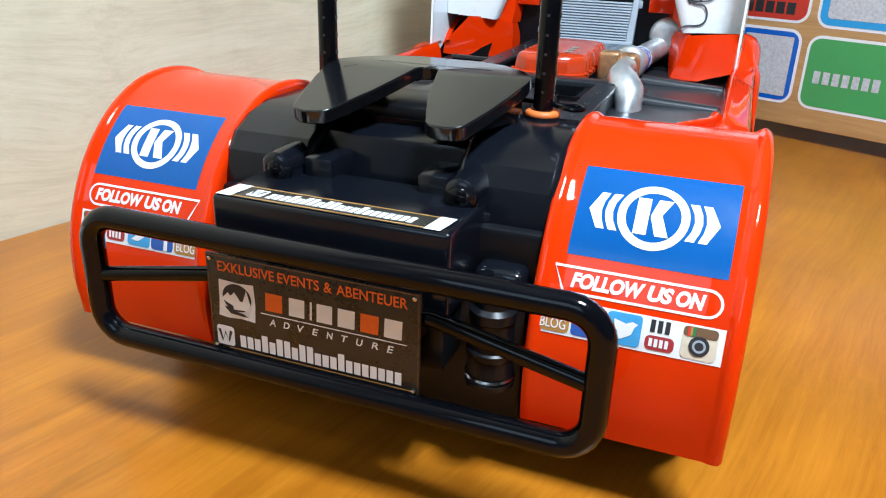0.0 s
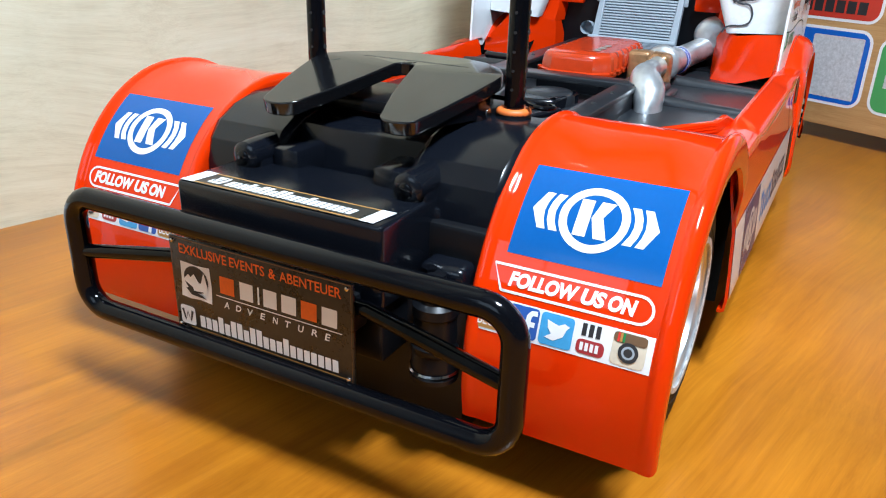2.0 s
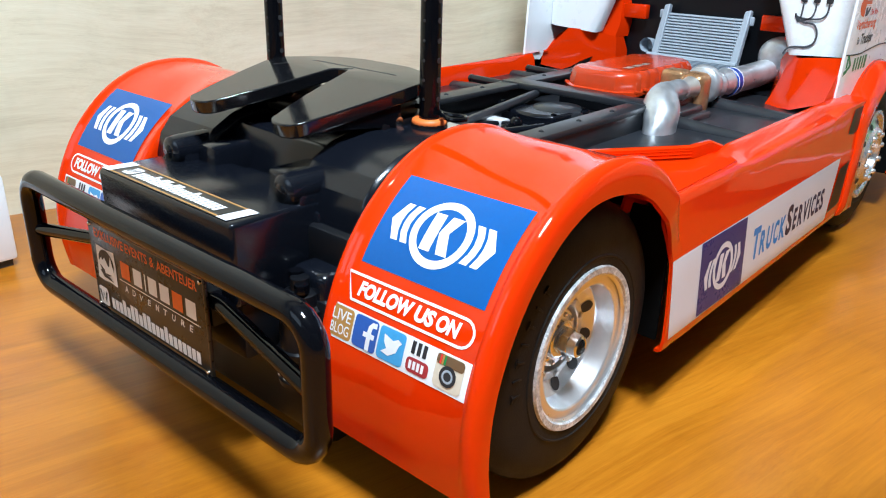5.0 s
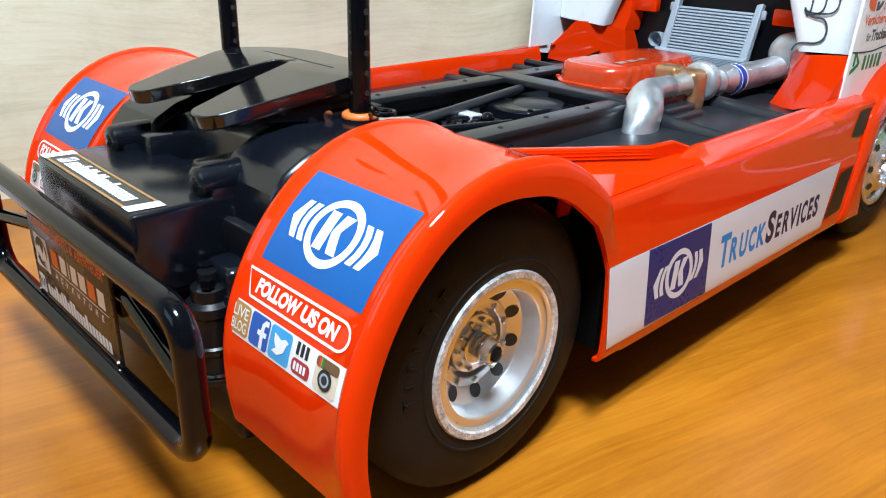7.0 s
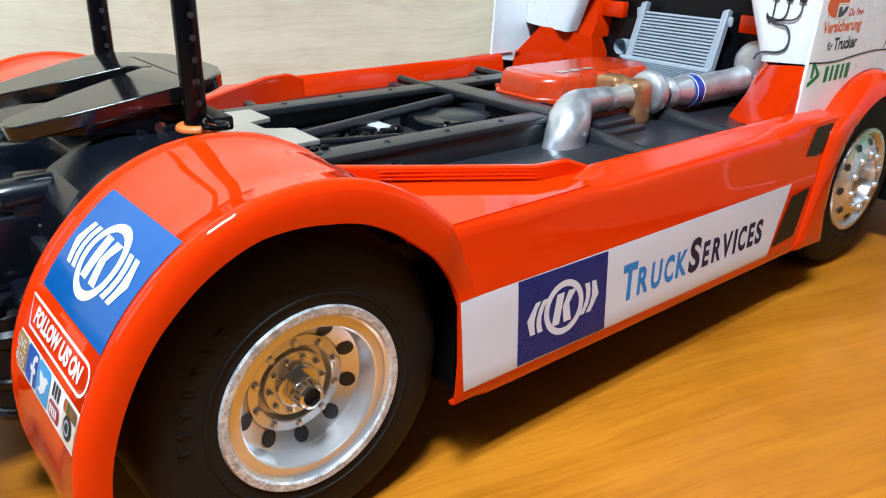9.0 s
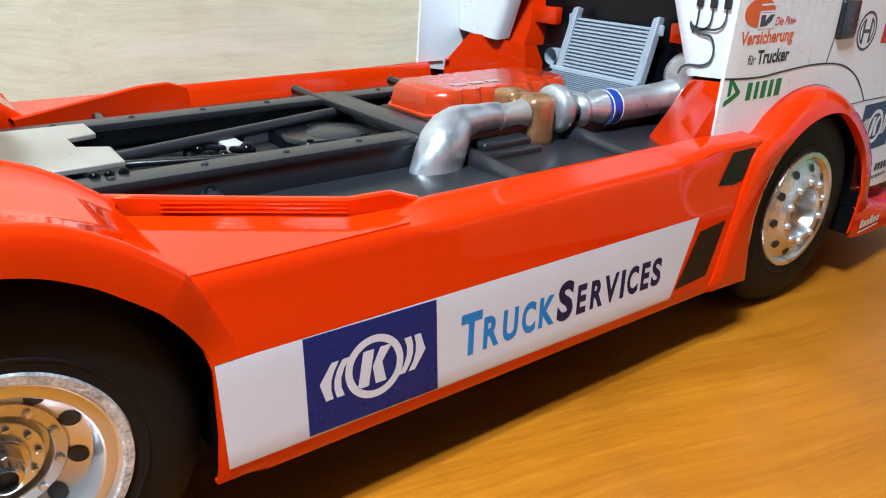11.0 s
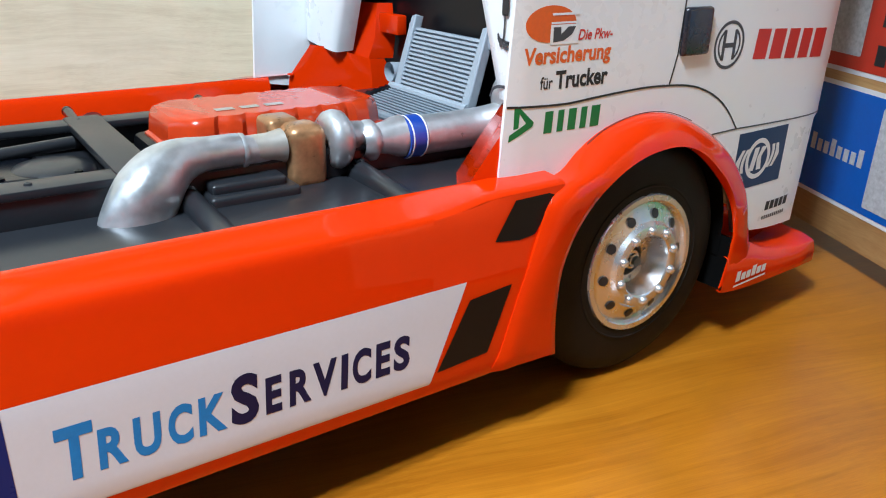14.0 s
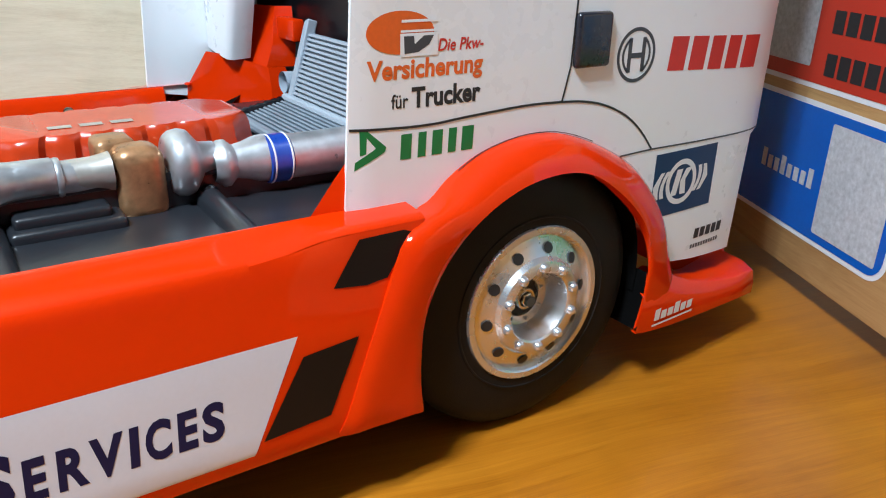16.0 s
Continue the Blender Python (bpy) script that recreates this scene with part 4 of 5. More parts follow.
for side in (-1, 1):
    bm = fresh()
    loft(bm, [[(side * (xo - d), y, zt), (side * xo, y, zt), (side * xo, y, zb), (side * (xo - d), y, zb)] for y, xo, d, zt, zb in
              ((-34.6, 23.0, 5, 89.6, 88.2), (-31, 24.7, 9, 90.6, 87.8), (-20, 27.6, 12, 92.4, 87.4), (-12, 29.2, 13, 93.4, 86.9), (-3.6, 30.6, 14, 95, 86.2))], close=True, caps=True)
    part("wing_skirt", bm, BLACK_GLOSS, coupling, sharp=30)
    part("pivot", box(fresh(), *sorted((side * 16, side * 27)), -6, 8, 84, 92, 1.5), BLACK, coupling)
    part("pivot_pin", tube(fresh(), [(side * 15, -4, 87.5), (side * 30.6, -4, 87.5)], 1.5, 12), STEEL, coupling)
part("saddle", box(fresh(), -30, 30, -10, 16, 84, 88, 1), BLACK, coupling)

# body posts with holes, ring and clip
for x, y in ((35.0, 3.4), (-35.0, 4.4)):
    post = part("body_post", tube(fresh(), [(x, y, 80), (x, y, 90), (x, y, 178)], 2.95, 18), BLACK_GLOSS, truck, "black plastic body post with a row of holes", sharp=50)
    part("collar", lathe(fresh(), [(0, 5.2), (1.2, 5.0), (1.8, 3.2)], (x, y, 86), "z", 20), BLACK, post)
    for k in range(14):
        z = 94 + k * 5.2
        part("hole", tube(fresh(), [(x + 2.6, y + 0.2, z), (x + 3.02, y + 0.2, z)], 0.8, 8), INK, post)
        part("hole", tube(fresh(), [(x + 0.2, y - 2.6, z), (x + 0.2, y - 3.02, z)], 0.45, 8), INK, post)
bm = fresh()
lathe(bm, [(-1.1, 3.0), (-1.2, 4.2), (-0.7, 4.9), (0.0, 5.1), (0.7, 4.9), (1.2, 4.2), (1.1, 3.0)], (35.0, 3.4, 87.4), "z", 28)
part("rubber_ring", bm, ORANGE, truck, "orange rubber ring", sharp=60)
clip = spline([(24, 6.5, 90.2), (33, 6.2, 90.0), (40, 5.6, 89.8), (44, 7.5, 89.6), (46.5, 5, 89.6), (44.5, 2.2, 89.6), (41, 2.6, 89.8), (38.6, 4.4, 89.9)], 5)
part("body_clip", tube(fresh(), clip, 0.7, 8), BLACK_GLOSS, truck, "black bent wire clip")

# deck, frame rails and cross members
part("deck", box(fresh(), -81, 81, 28, 262, 58, 64.4, 0.6), DECK, truck, "black film deck")
frame_part = empty("ladder_frame", truck)
for side in (-1, 1):
    x0, x1 = sorted((side * 27.5, side * 37))
    bm = fresh()
    box(bm, x0, x1, 22, 262, 71.6, 74, 0.5)
    box(bm, *sorted((side * 33.0, side * 36.2)), 22, 262, 63, 72, 0.4)
    part("rail", bm, DECK, frame_part, sharp=40)
    for y in range(40, 250, 24):
        part("rivet", lathe(fresh(), [(0, 1.1), (0.5, 0.9), (0.8, 0.05)], (side * 32.3, y, 74), "z", 10), DECK, frame_part)
    for y in (63, 148.5, 200):
        bm = fresh()
        x_in, x_out = side * 37, side * 80
        loft(bm, [[(x, y + 3.6 * math.cos(radians(a)), 64.1 + (h - 64.1) * math.sin(radians(a))) for a in range(0, 181, 18)] for x, h in ((x_in, 69.2), (side * 60, 67.4), (x_out, 66.4))])
        part("outrigger", bm, DECK, frame_part, sharp=60)
        part("outrigger_end", lathe(fresh(), [(0, 2.3), (1.2, 2.2), (1.8, 1.5), (1.9, 0.05)], (x_in + side * 1, y, 67.5), "x", 14, side), BLACK_SHINE, frame_part)
for y, x in ((56, -48), (136, -60), (182, -59)):
    part("stub_bar", tube(fresh(), [(-34, y, 71.6), (x + 2, y + 1, 71.8)], 1.8, 14), BLACK_SHINE, frame_part, sharp=50)
    part("stub_end", lathe(fresh(), [(0, 1.9), (1.4, 1.9), (2.2, 1.2), (2.3, 0.05)], (x + 2, y + 1, 71.8), "x", 14, -1), BLACK_SHINE, frame_part, sharp=50)
part("cross_member", box(fresh(), -37, 37, 132, 143, 71.8, 74.6, 0.5), DECK, frame_part)
part("cross_member", box(fresh(), -28, 28, 24, 34, 66, 72, 0.5), DECK, frame_part)
part("brace", tube(fresh(), [(-2, 50, 69.5), (-17, 131, 71)], 2.0, 10), DECK, frame_part, sharp=60)
part("brace", tube(fresh(), [(8.5, 49, 70.2), (20, 84, 70.2)], 1.4, 10), BLACK_SHINE, frame_part, sharp=60)
bm = fresh()
prism(bm, [(-28, 16), (23, 16), (22, 46.6), (5, 47.4), (0.6, 39.4), (-9.8, 39.4), (-12, 47.8), (-27, 48)], "z", 73.6, 75.2)
part("cover_plate", bm, ALU, frame_part, "pale alloy cover plate with a slot", bevel=0.3)
for y in (37, 40.6, 44.2):
    part("bolt", lathe(fresh(), [(0, 1.4), (0.7, 1.3), (1.3, 0.8), (1.5, 0.05)], (28.4, y, 74), "z", 12), BLACK_GLOSS, frame_part, sharp=60)
# gearbox and linkage between the rails
part("gearbox_lid", prism(fresh(), [(-15, 104), (-25.5, 113.5), (-23.6, 121), (-11, 117.6), (-11, 126), (13, 129.5), (10, 106), (2, 103)], "z", 63, 69.2), BLACK_SHINE, frame_part, sharp=30, bevel=1.2)
part("gearbox_dome", lathe(fresh(), [(0, 12), (5, 11.6), (6.6, 10.2), (7.4, 6), (7.6, 0.05)], (1, 122, 63), "z", 28), DECK, frame_part, sharp=45)
for x, y in ((-14, 106.5), (8.4, 108), (-22.6, 114.5), (10.6, 127)):
    part("lid_screw", lathe(fresh(), [(0, 1.2), (0.8, 1.1), (1.1, 0.05)], (x, y, 69), "z", 10), BLACK_GLOSS, frame_part)
part("linkage_plate", prism(fresh(), [(-17, 78), (-10, 72), (7, 74), (9, 90), (-12, 95)], "z", 62, 66.6), BLACK, frame_part, sharp=30, bevel=0.8)
part("linkage_tab", box(fresh(), -11, 0.4, 83, 89.4, 66.4, 69.2, 0.5), S_PALE, frame_part, "white square tab")
for k, (x, y, r) in enumerate(((-11.6, 91, 2.6), (4.2, 88, 2.8), (5, 80, 2.0), (-13, 80, 2.0), (-6, 76, 1.8), (1, 76.6, 1.7))):
    part("linkage_ball", lathe(fresh(), [(0, r * 0.8), (r * 0.5, r), (r * 1.1, r * 0.86), (r * 1.5, r * 0.5), (r * 1.62, 0.05)], (x, y, 66.2), "z", 16), BLACK_GLOSS, frame_part, sharp=70)
for k in range(7):
    x, y = -12 + 3.1 * k, 73.5 + 2.2 * math.sin(k * 1.9)
    part("linkage_bolt", hex_nut(fresh(), (0, 0, 0), 1.2, 0, 1.6 + 0.2 * (k % 3), 1), STEEL if k % 3 == 0 else BLACK_GLOSS, frame_part).matrix_world = pose(x * MM, y * MM, 0.0666, 0, -90, 20 * k)
part("linkage_rod", tube(fresh(), [(-15, 68, 67), (-5, 80, 68), (4, 88, 68)], 1.0, 10), BLACK_SHINE, frame_part)

# engine: rocker cover, turbo, pipes
engine = empty("engine", truck)
bm = fresh()
n = 7
edge = []
X0, X1, Y0, Y1 = -17.5, 17.5, 152, 223
for k in range(n):
    y0 = Y0 + 5 + (Y1 - Y0 - 10) * k / n
    edge += [(X1 - 1.8, y0), (X1, y0 + 2), (X1, y0 + 6.6), (X1 - 1.8, y0 + 8.4)]
edge = [(X1 - 7, Y0)] + edge + [(X1 - 7, Y1)]
edge = edge + [(-x, y) for x, y in reversed(edge)]
rings = []
for h, k in ((71.6, 1.08), (73.2, 1.08), (73.6, 1.0), (78.6, 0.96), (80.4, 0.92), (81.4, 0.86)):
    rings.append([(x * k, 186 + (y - 186) * (0.6 + 0.4 * k), h) for x, y in edge])
loft(bm, rings, close=True, caps=True)
part("rocker_cover", bm, ENGINE_RED, engine, "glossy red scalloped engine cover", sharp=40)
lay_all("cover_bar", fbars(168, -4, 192, -0.6, 3, 0.25), lambda u, v, lift: (-v + 4, u, 81.4 + lift), ALU, engine, 0.3)
part("engine_block", box(fresh(), -16, 16, 148, 224, 62, 72.5, 2), BLACK, engine)
for k in range(8):
    for s in (-1, 1):
        part("cover_bolt", lathe(fresh(), [(0, 1.1), (0.8, 1.0), (1.1, 0.05)], (s * 18.0, 158 + k * 8.4, 73.2), "z", 8), ENGINE_RED, engine)
part("side_tub", box(fresh(), 33, 45.5, 152, 178, 62, 67.0, 1.4, 3), DECK, engine, sharp=50)
part("side_tub_lid", box(fresh(), 33, 42.6, 153.5, 175, 66, 69.6, 1.2, 3), DECK, engine, sharp=50)
# exhaust elbow and pipe
path = spline([(42.8, 132.6, 57), (42.4, 133.6, 63), (41.0, 136.4, 69), (38.6, 141.0, 73.4), (36.2, 146.6, 75.8), (35.2, 153, 76.6), (34.8, 160, 76.3), (34.2, 168, 75.6), (32.4, 180, 74.6)], 5)
radii = [float(np.interp(i / (len(path) - 1), [0, 0.14, 0.3, 0.42, 0.52, 0.62, 0.72, 1], [8.8, 8.6, 8.0, 7.0, 5.8, 4.8, 4.2, 3.9])) for i in range(len(path))]
bm = tube(fresh(), path, radii, 24)
for v in bm.verts:
    foot = min(1, max(0, (74 - v.co.z) / 8))
    v.co.x = 43.0 + (v.co.x - 43.0) * (1 - 0.3 * foot)
    v.co.y = 132.6 + (v.co.y - 132.6) * (1 + 0.1 * foot)
part("exhaust_elbow", bm, SILVER, engine, "silver painted exhaust elbow", sharp=60)
part("pipe_clamp", lathe(fresh(), [(0, 4.0), (0.2, 4.7), (0.9, 4.9), (1.6, 4.7), (1.8, 4.0)], (34.5, 164.4, 75.9), "y", 24), SILVER, engine, sharp=50)
part("pipe_sleeve", lathe(fresh(), [(0, 4.2), (0.3, 4.6), (9.5, 4.5), (10, 4.1)], (34.9, 154.6, 76.5), "y", 24), SILVER, engine, sharp=50)
part("pipe_neck", lathe(fresh(), [(0, 4.1), (6, 4.2), (10, 5.0)], (34.0, 167.4, 75.6), "y", 20), ALU, engine, sharp=50)
bm = fresh()
box(bm, 27.4, 39.4, 177.6, 190.0, 62, 81.6, 3.8, 4)
part("turbine_housing", bm, BRONZE, engine, "bronze turbine housing", sharp=50)
part("turbine_flange", box(fresh(), 20, 31, 175, 185, 68, 82.4, 2.0, 3), BRONZE, engine, sharp=50)
part("compressor", lathe(fresh(), [(-4.2, 0.1), (-4.2, 5), (-3.8, 7.4), (-2.4, 8.6), (0, 9.0), (2.0, 8.4), (3.2, 6.8), (4.6, 5.0), (8.6, 4.6)], (32.6, 195.2, 74.9), "y", 36), SILVER, engine, "silver compressor housing", sharp=50)
part("compressor_neck", lathe(fresh(), [(-1, 4.8), (0, 5.4), (1.5, 6.4), (3.2, 6.4), (5, 4.7), (8, 5.2), (11.5, 6.3), (14, 6.6)], (33.6, 203.5, 73.4), "y", 32), SILVER, engine, sharp=50)
part("hose_band", lathe(fresh(), [(0, 6.4), (0.3, 6.8), (6.6, 6.8), (7.0, 6.4)], (34.0, 217.0, 73.0), "y", 36), BLUE_BAND, engine, "blue hose band with white edges")
for y in (218.0, 223.0):
    part("band_edge", lathe(fresh(), [(0, 6.8), (0.1, 6.92), (0.45, 6.92), (0.55, 6.8)], (34.0, y, 73.0), "y", 36), PAPER, engine)
part("charge_pipe", tube(fresh(), spline([(34.0, 223, 73.0), (35.0, 236, 73.2), (38, 248, 74.4), (44, 258, 78)], 5), 6.3, 24), SILVER, engine, sharp=60)
part("pipe_end", lathe(fresh(), [(0, 0.1), (0.2, 6), (1.5, 8.6), (4, 9.6), (8, 9.8)], (44, 250, 83), "y", 28), SILVER, engine, sharp=60)
# charge cooler: upright core with slats, and a slanted lower core
cooler = empty("charge_cooler", truck)


def slab(bm, a, b, c, d, thick):
    """A panel from four corners, thickened backwards."""
    a, b, c, d = (Vector(p) for p in (a, b, c, d))
    n = (b - a).cross(d - a).normalized() * thick
    return loft(bm, [[a, b, c, d], [a - n, b - n, c - n, d - n]], close=True, caps=True)


A, B, C, D = Vector((-20.5, 250, 77.0)), Vector((24.0, 250, 77.0)), Vector((24.5, 257.5, 99.4)), Vector((-20.0, 257.5, 99.4))
part("core", slab(fresh(), A, B, C, D, 2.5), GREY_MID, cooler)
for k in range(15):
    u = (k + 0.3) / 15
    v = (k + 0.85) / 15
    part("slat", slab(fresh(), A.lerp(D, u) + Vector((0.5, -1.2, 0.2)), B.lerp(C, u) + Vector((-0.5, -1.2, 0.2)), B.lerp(C, v) + Vector((-0.5, -1.2, 0.2)), A.lerp(D, v) + Vector((0.5, -1.2, 0.2)), 1.4), GREY_BLUE, cooler)
for s, p, q in ((-1, A, D), (1, B, C)):
    bm = fresh()
    slab(bm, p + Vector((-2.2, -2, -2)), p + Vector((2.2, -2, -2)), q + Vector((2.0, -1.4, 5)), q + Vector((-1.2, -1.4, 4)), 4)
    part("side_tank", bm, GREY_BLUE, cooler, bevel=0.6)
    part("ear", box(fresh(), q.x + s * 2 - 2, q.x + s * 2 + 2, q.y - 1, q.y + 0.5, q.z - 3, q.z + 1.5, 0.8), GREY_BLUE, cooler)
E2, F2 = Vector((-24, 232, 71.6)), Vector((22, 232, 71.6))
part("lower_core", slab(fresh(), E2, F2, B, A, 2), GREY_DARK, cooler)
for k in range(12):
    u, v = (k + 0.25) / 12, (k + 0.72) / 12
    up = Vector((0, -0.3, 0.7))
    part("slat", slab(fresh(), E2.lerp(A, u) + up, F2.lerp(B, u) + up, F2.lerp(B, v) + up, E2.lerp(A, v) + up, 0.8), GREY_MID, cooler)
part("header_bar", tube(fresh(), [A + Vector((-4, -1, 0)), B + Vector((2, -1, 0))], 1.6, 10), GREY_BLUE, cooler)
part("header_bar", tube(fresh(), [E2 + Vector((0, -1, 0)), F2 + Vector((2, -1, 0))], 1.8, 10), GREY_MID, cooler)
hose_line = spline([(-26, 227, 70.5), (-25.4, 237, 72.4), (-24, 248, 75)], 9)
part("hose", tube(fresh(), hose_line, [2.5 + 0.4 * (k % 2) for k in range(len(hose_line))], 14), BLACK_SHINE, cooler, "black ribbed hose", sharp=70)
part("cap_pipe", lathe(fresh(), [(0, 3.8), (4, 3.6), (7, 3.0), (8, 0.1)], (-26, 249, 82), "y", 20), GREY_BLUE, cooler)

# ---- cab ----
cab = empty("cab", truck)
ROOF = 186


def cab_x(y):
    return float(np.interp(y, [214, 222, 296, 318, 338, 352, 362, 370, 377, 382], [84.2, 85.2, 85.4, 85.2, 84.6, 83.8, 82.8, 81.2, 78.5, 74]))


def front_curve():
    """The front wheel opening, from its rear foot over the top to its front foot: (y, z)."""
    return [(230.6, 22.6), (229.9, 30), (230.0, 38), (231.2, 48), (235.6, 57.4), (242.6, 65.2), (250.6, 70.9), (258.6, 74.4), (266, 76.0), (274, 76.3), (281, 75.1), (287.4, 72.2), (295, 66.8), (302.8, 59.6), (308.0, 52), (310.6, 43), (310.3, 36), (309.1, 29), (307.4, 22.4)]


def on_cab(side):
    def surface(u, v, lift):
        return (side * (cab_x(u) + lift), u, v)
    return surface


def cab_side(side):
    on = on_cab(side)
    arch = [(233, 68.4), (238, 72), (243.6, 75.6), (251.4, 79.2), (261.8, 82.2), (268.4, 83), (277.8, 82), (293, 76.6), (305, 67.8), (316, 55.4), (322, 44.6), (325, 36)]
    pts = [(216.4, 71)] + arch + [(345, 33.4), (367, 32), (370, 72), (381, 74.4), (380, 84), (378, 100), (376, ROOF), (221, ROOF), (219, 120), (217.4, 90)]
    wall = lay("side_wall", fpoly(fresh(), pts), on, WHITE, cab, 0.0, 6, "white lacquered cab side with printed sponsor marks", 3, 1.2)
    # seams
    lay("seam", fline(fresh(), [(q.x, q.y) for q in spline([(217.8, 91.8, 0), (230.4, 91.1, 0), (239.4, 91.0, 0), (248.1, 91.6, 0), (260.3, 92.3, 0), (269.4, 92.6, 0), (279.7, 92.3, 0), (287.7, 91.6, 0), (295.5, 89.8, 0), (304.1, 86.0, 0), (310.9, 80.9, 0), (316.5, 74.8, 0)], 3)], 0.6), on, INK, cab, 0.2, 0, "", 3)
    lay("seam", fline(fresh(), [(279.2, 92.4), (280.0, 95.4), (281.4, 101.4), (282.0, 117), (283, 150), (283, ROOF - 6)], 0.6), on, INK, cab, 0.2, 0, "", 3)
    lay("seam", fline(fresh(), [(302, 74.4), (316.5, 74.8), (330, 74.5), (380, 73.6)], 0.5), on, INK_GREY, cab, 0.2, 0, "", 3)
    # marker lamp
    bm = fresh()
    box(bm, *sorted((side * (cab_x(290) - 1), side * (cab_x(290) + 1.6))), 282.0, 294.2, 100.6, 114.6, 1.2, 3)
    part("marker_lamp", bm, LENS, cab, "dark smoked marker lamp", sharp=50)
    flip = side < 0

    def put(name, bm2, colour, lift, y0=0.0):
        if flip:
            for v in bm2.verts:
                v.co.x = 590 - v.co.x if v.co.x > 300 else 475 - v.co.x
            return bm2.free()
        return lay(name, bm2, on, colour, cab, lift * 0.55, 0, "", 3)

    def put_all(name, shapes, *more):
        for e in shapes:
            put(name, e, *more)

    if side > 0:
        # orange oval with grey corner
        put("oval_mark", fdisc(fresh(), 230.7, 112.0, 8.6, 4.6), INK_ORANGE, 0.2)
        put("oval_cut", fpoly(fresh(), [(230.5, 111.8), (230.5, 106.8), (240.4, 106.8), (240.4, 111.8)]), WHITE, 0.3)
        put("oval_corner", fpoly(fresh(), [(231.4, 111.2), (234.0, 111.2), (234.2, 109.4), (236.6, 111.2), (239.2, 111.2), (238.0, 109.2), (235.2, 107.7), (231.6, 107.4)]), INK_GREY, 0.4)
        put("oval_line", frect(frect(fresh(), 230.8, 114.1, 240, 114.7), 230.6, 112.0, 240, 112.5), WHITE, 0.4)
        put("lettering", ftext(fresh(), "Die Pkw-", 240.4, 107.5, 253.2, 110.3, 0.2, 0.018), INK_RED, 0.2)
        put("lettering", ftext(fresh(), "Versicherung", 222.2, 100.7, 253.2, 106.4, 0.04, 0.03), INK_ORANGE, 0.2)
        put("lettering", ftext(fresh(), "für", 228.2, 95.5, 232.6, 98.8, 0, 0.015), INK, 0.2)
        put("lettering", ftext(fresh(), "Trucker", 233.5, 95.2, 252.8, 100.0, 0, 0.034), INK, 0.2)
        # green wedge and bars
        put("green_wedge", fpoly(fresh(), [(220.2, 85.8), (221.7, 86.1), (221.9, 89.8), (224.2, 87.1), (219.0, 84.4), (218.8, 82.5), (226.4, 86.0), (226.9, 87.1), (221.6, 91.7), (220.2, 91.7)]), INK_GREEN, 0.2)
        for x0, x1 in ((230.5, 234.0), (235.2, 238.0), (239.1, 242.6), (243.7, 246.6), (247.6, 251.6)):
            put("green_bar", frect(fresh(), x0, 83.6, x1 - 0.6, 89.5, 0, 0.05), INK_GREEN, 0.2)
        # ring mark and red bars
        bm = fresh()
        fring(bm, 305.4, 102.6, 7.5, 7.4, 1.0)
        fring(bm, 305.4, 102.6, 5.6, 5.5, 0.8, 20, 120, 240)
        fring(bm, 305.4, 102.6, 5.6, 5.5, 0.8, 20, -60, 60)
        frect(bm, 302.0, 98.0, 303.4, 107.2)
        frect(bm, 307.4, 98.0, 308.8, 107.2)
        frect(bm, 303.4, 101.8, 307.4, 103.2)
        put("ring_mark", bm, INK_GREY, 0.2)
        put_all("red_bar", [fpoly(fresh(), [(x0, 97.3 - 0.052 * (x0 - 319)), (x1, 97.3 - 0.052 * (x1 - 319)), (x1 + 1, 106.8 - 0.042 * (x1 - 319)), (x0 + 1, 106.8 - 0.042 * (x0 - 319))]) for x0, x1 in ((318.9, 326.2), (328.2, 335.4), (337.4, 344.0), (346.0, 352.4), (354.6, 363.2))], INK_RED, 0.2)
        put("logo_sticker", frect(fresh(), 319.4, 52.0, 349.4, 72.5), NAVY_TEAL, 0.25)
        put_all("logo_emblem", emblem(332.8, 62.2, 21.2, 0.25), PAPER, 0.45)
        put_all("small_bar", fbars(343.8, 40.6, 359.6, 44.0, 5, 0.2, 0.1), INK, 0.25)
        put_all("small_bar", fbars(342.8, 37.2, 358.6, 38.6, 11, 0.3), INK_GREY, 0.25)
    return wall


for side in (1, -1):
    cab_side(side)

# front mudguards: a broad foot behind the wheel that turns into a flare over it
OUTER = [(206, 23.6, 96.6), (209.5, 31, 96.4), (212.6, 38.6, 96.2), (216.6, 48, 95.4), (221.6, 59, 93.6), (227.2, 69.0, 94.0), (237.6, 72.4, 88.4), (243.6, 77.2, 87.0), (251.4, 81.6, 86.6), (259.4, 84.1, 86.6), (268, 85.2, 86.6), (277.6, 84.6, 86.4), (287.4, 81.8, 86.2), (297.8, 77.2, 86.0), (307.4, 71.6, 85.6), (315.6, 64.2, 85.2), (321.8, 56.2, 84.8), (326, 47.0, 84.4), (331.4, 36.4, 84.6)]


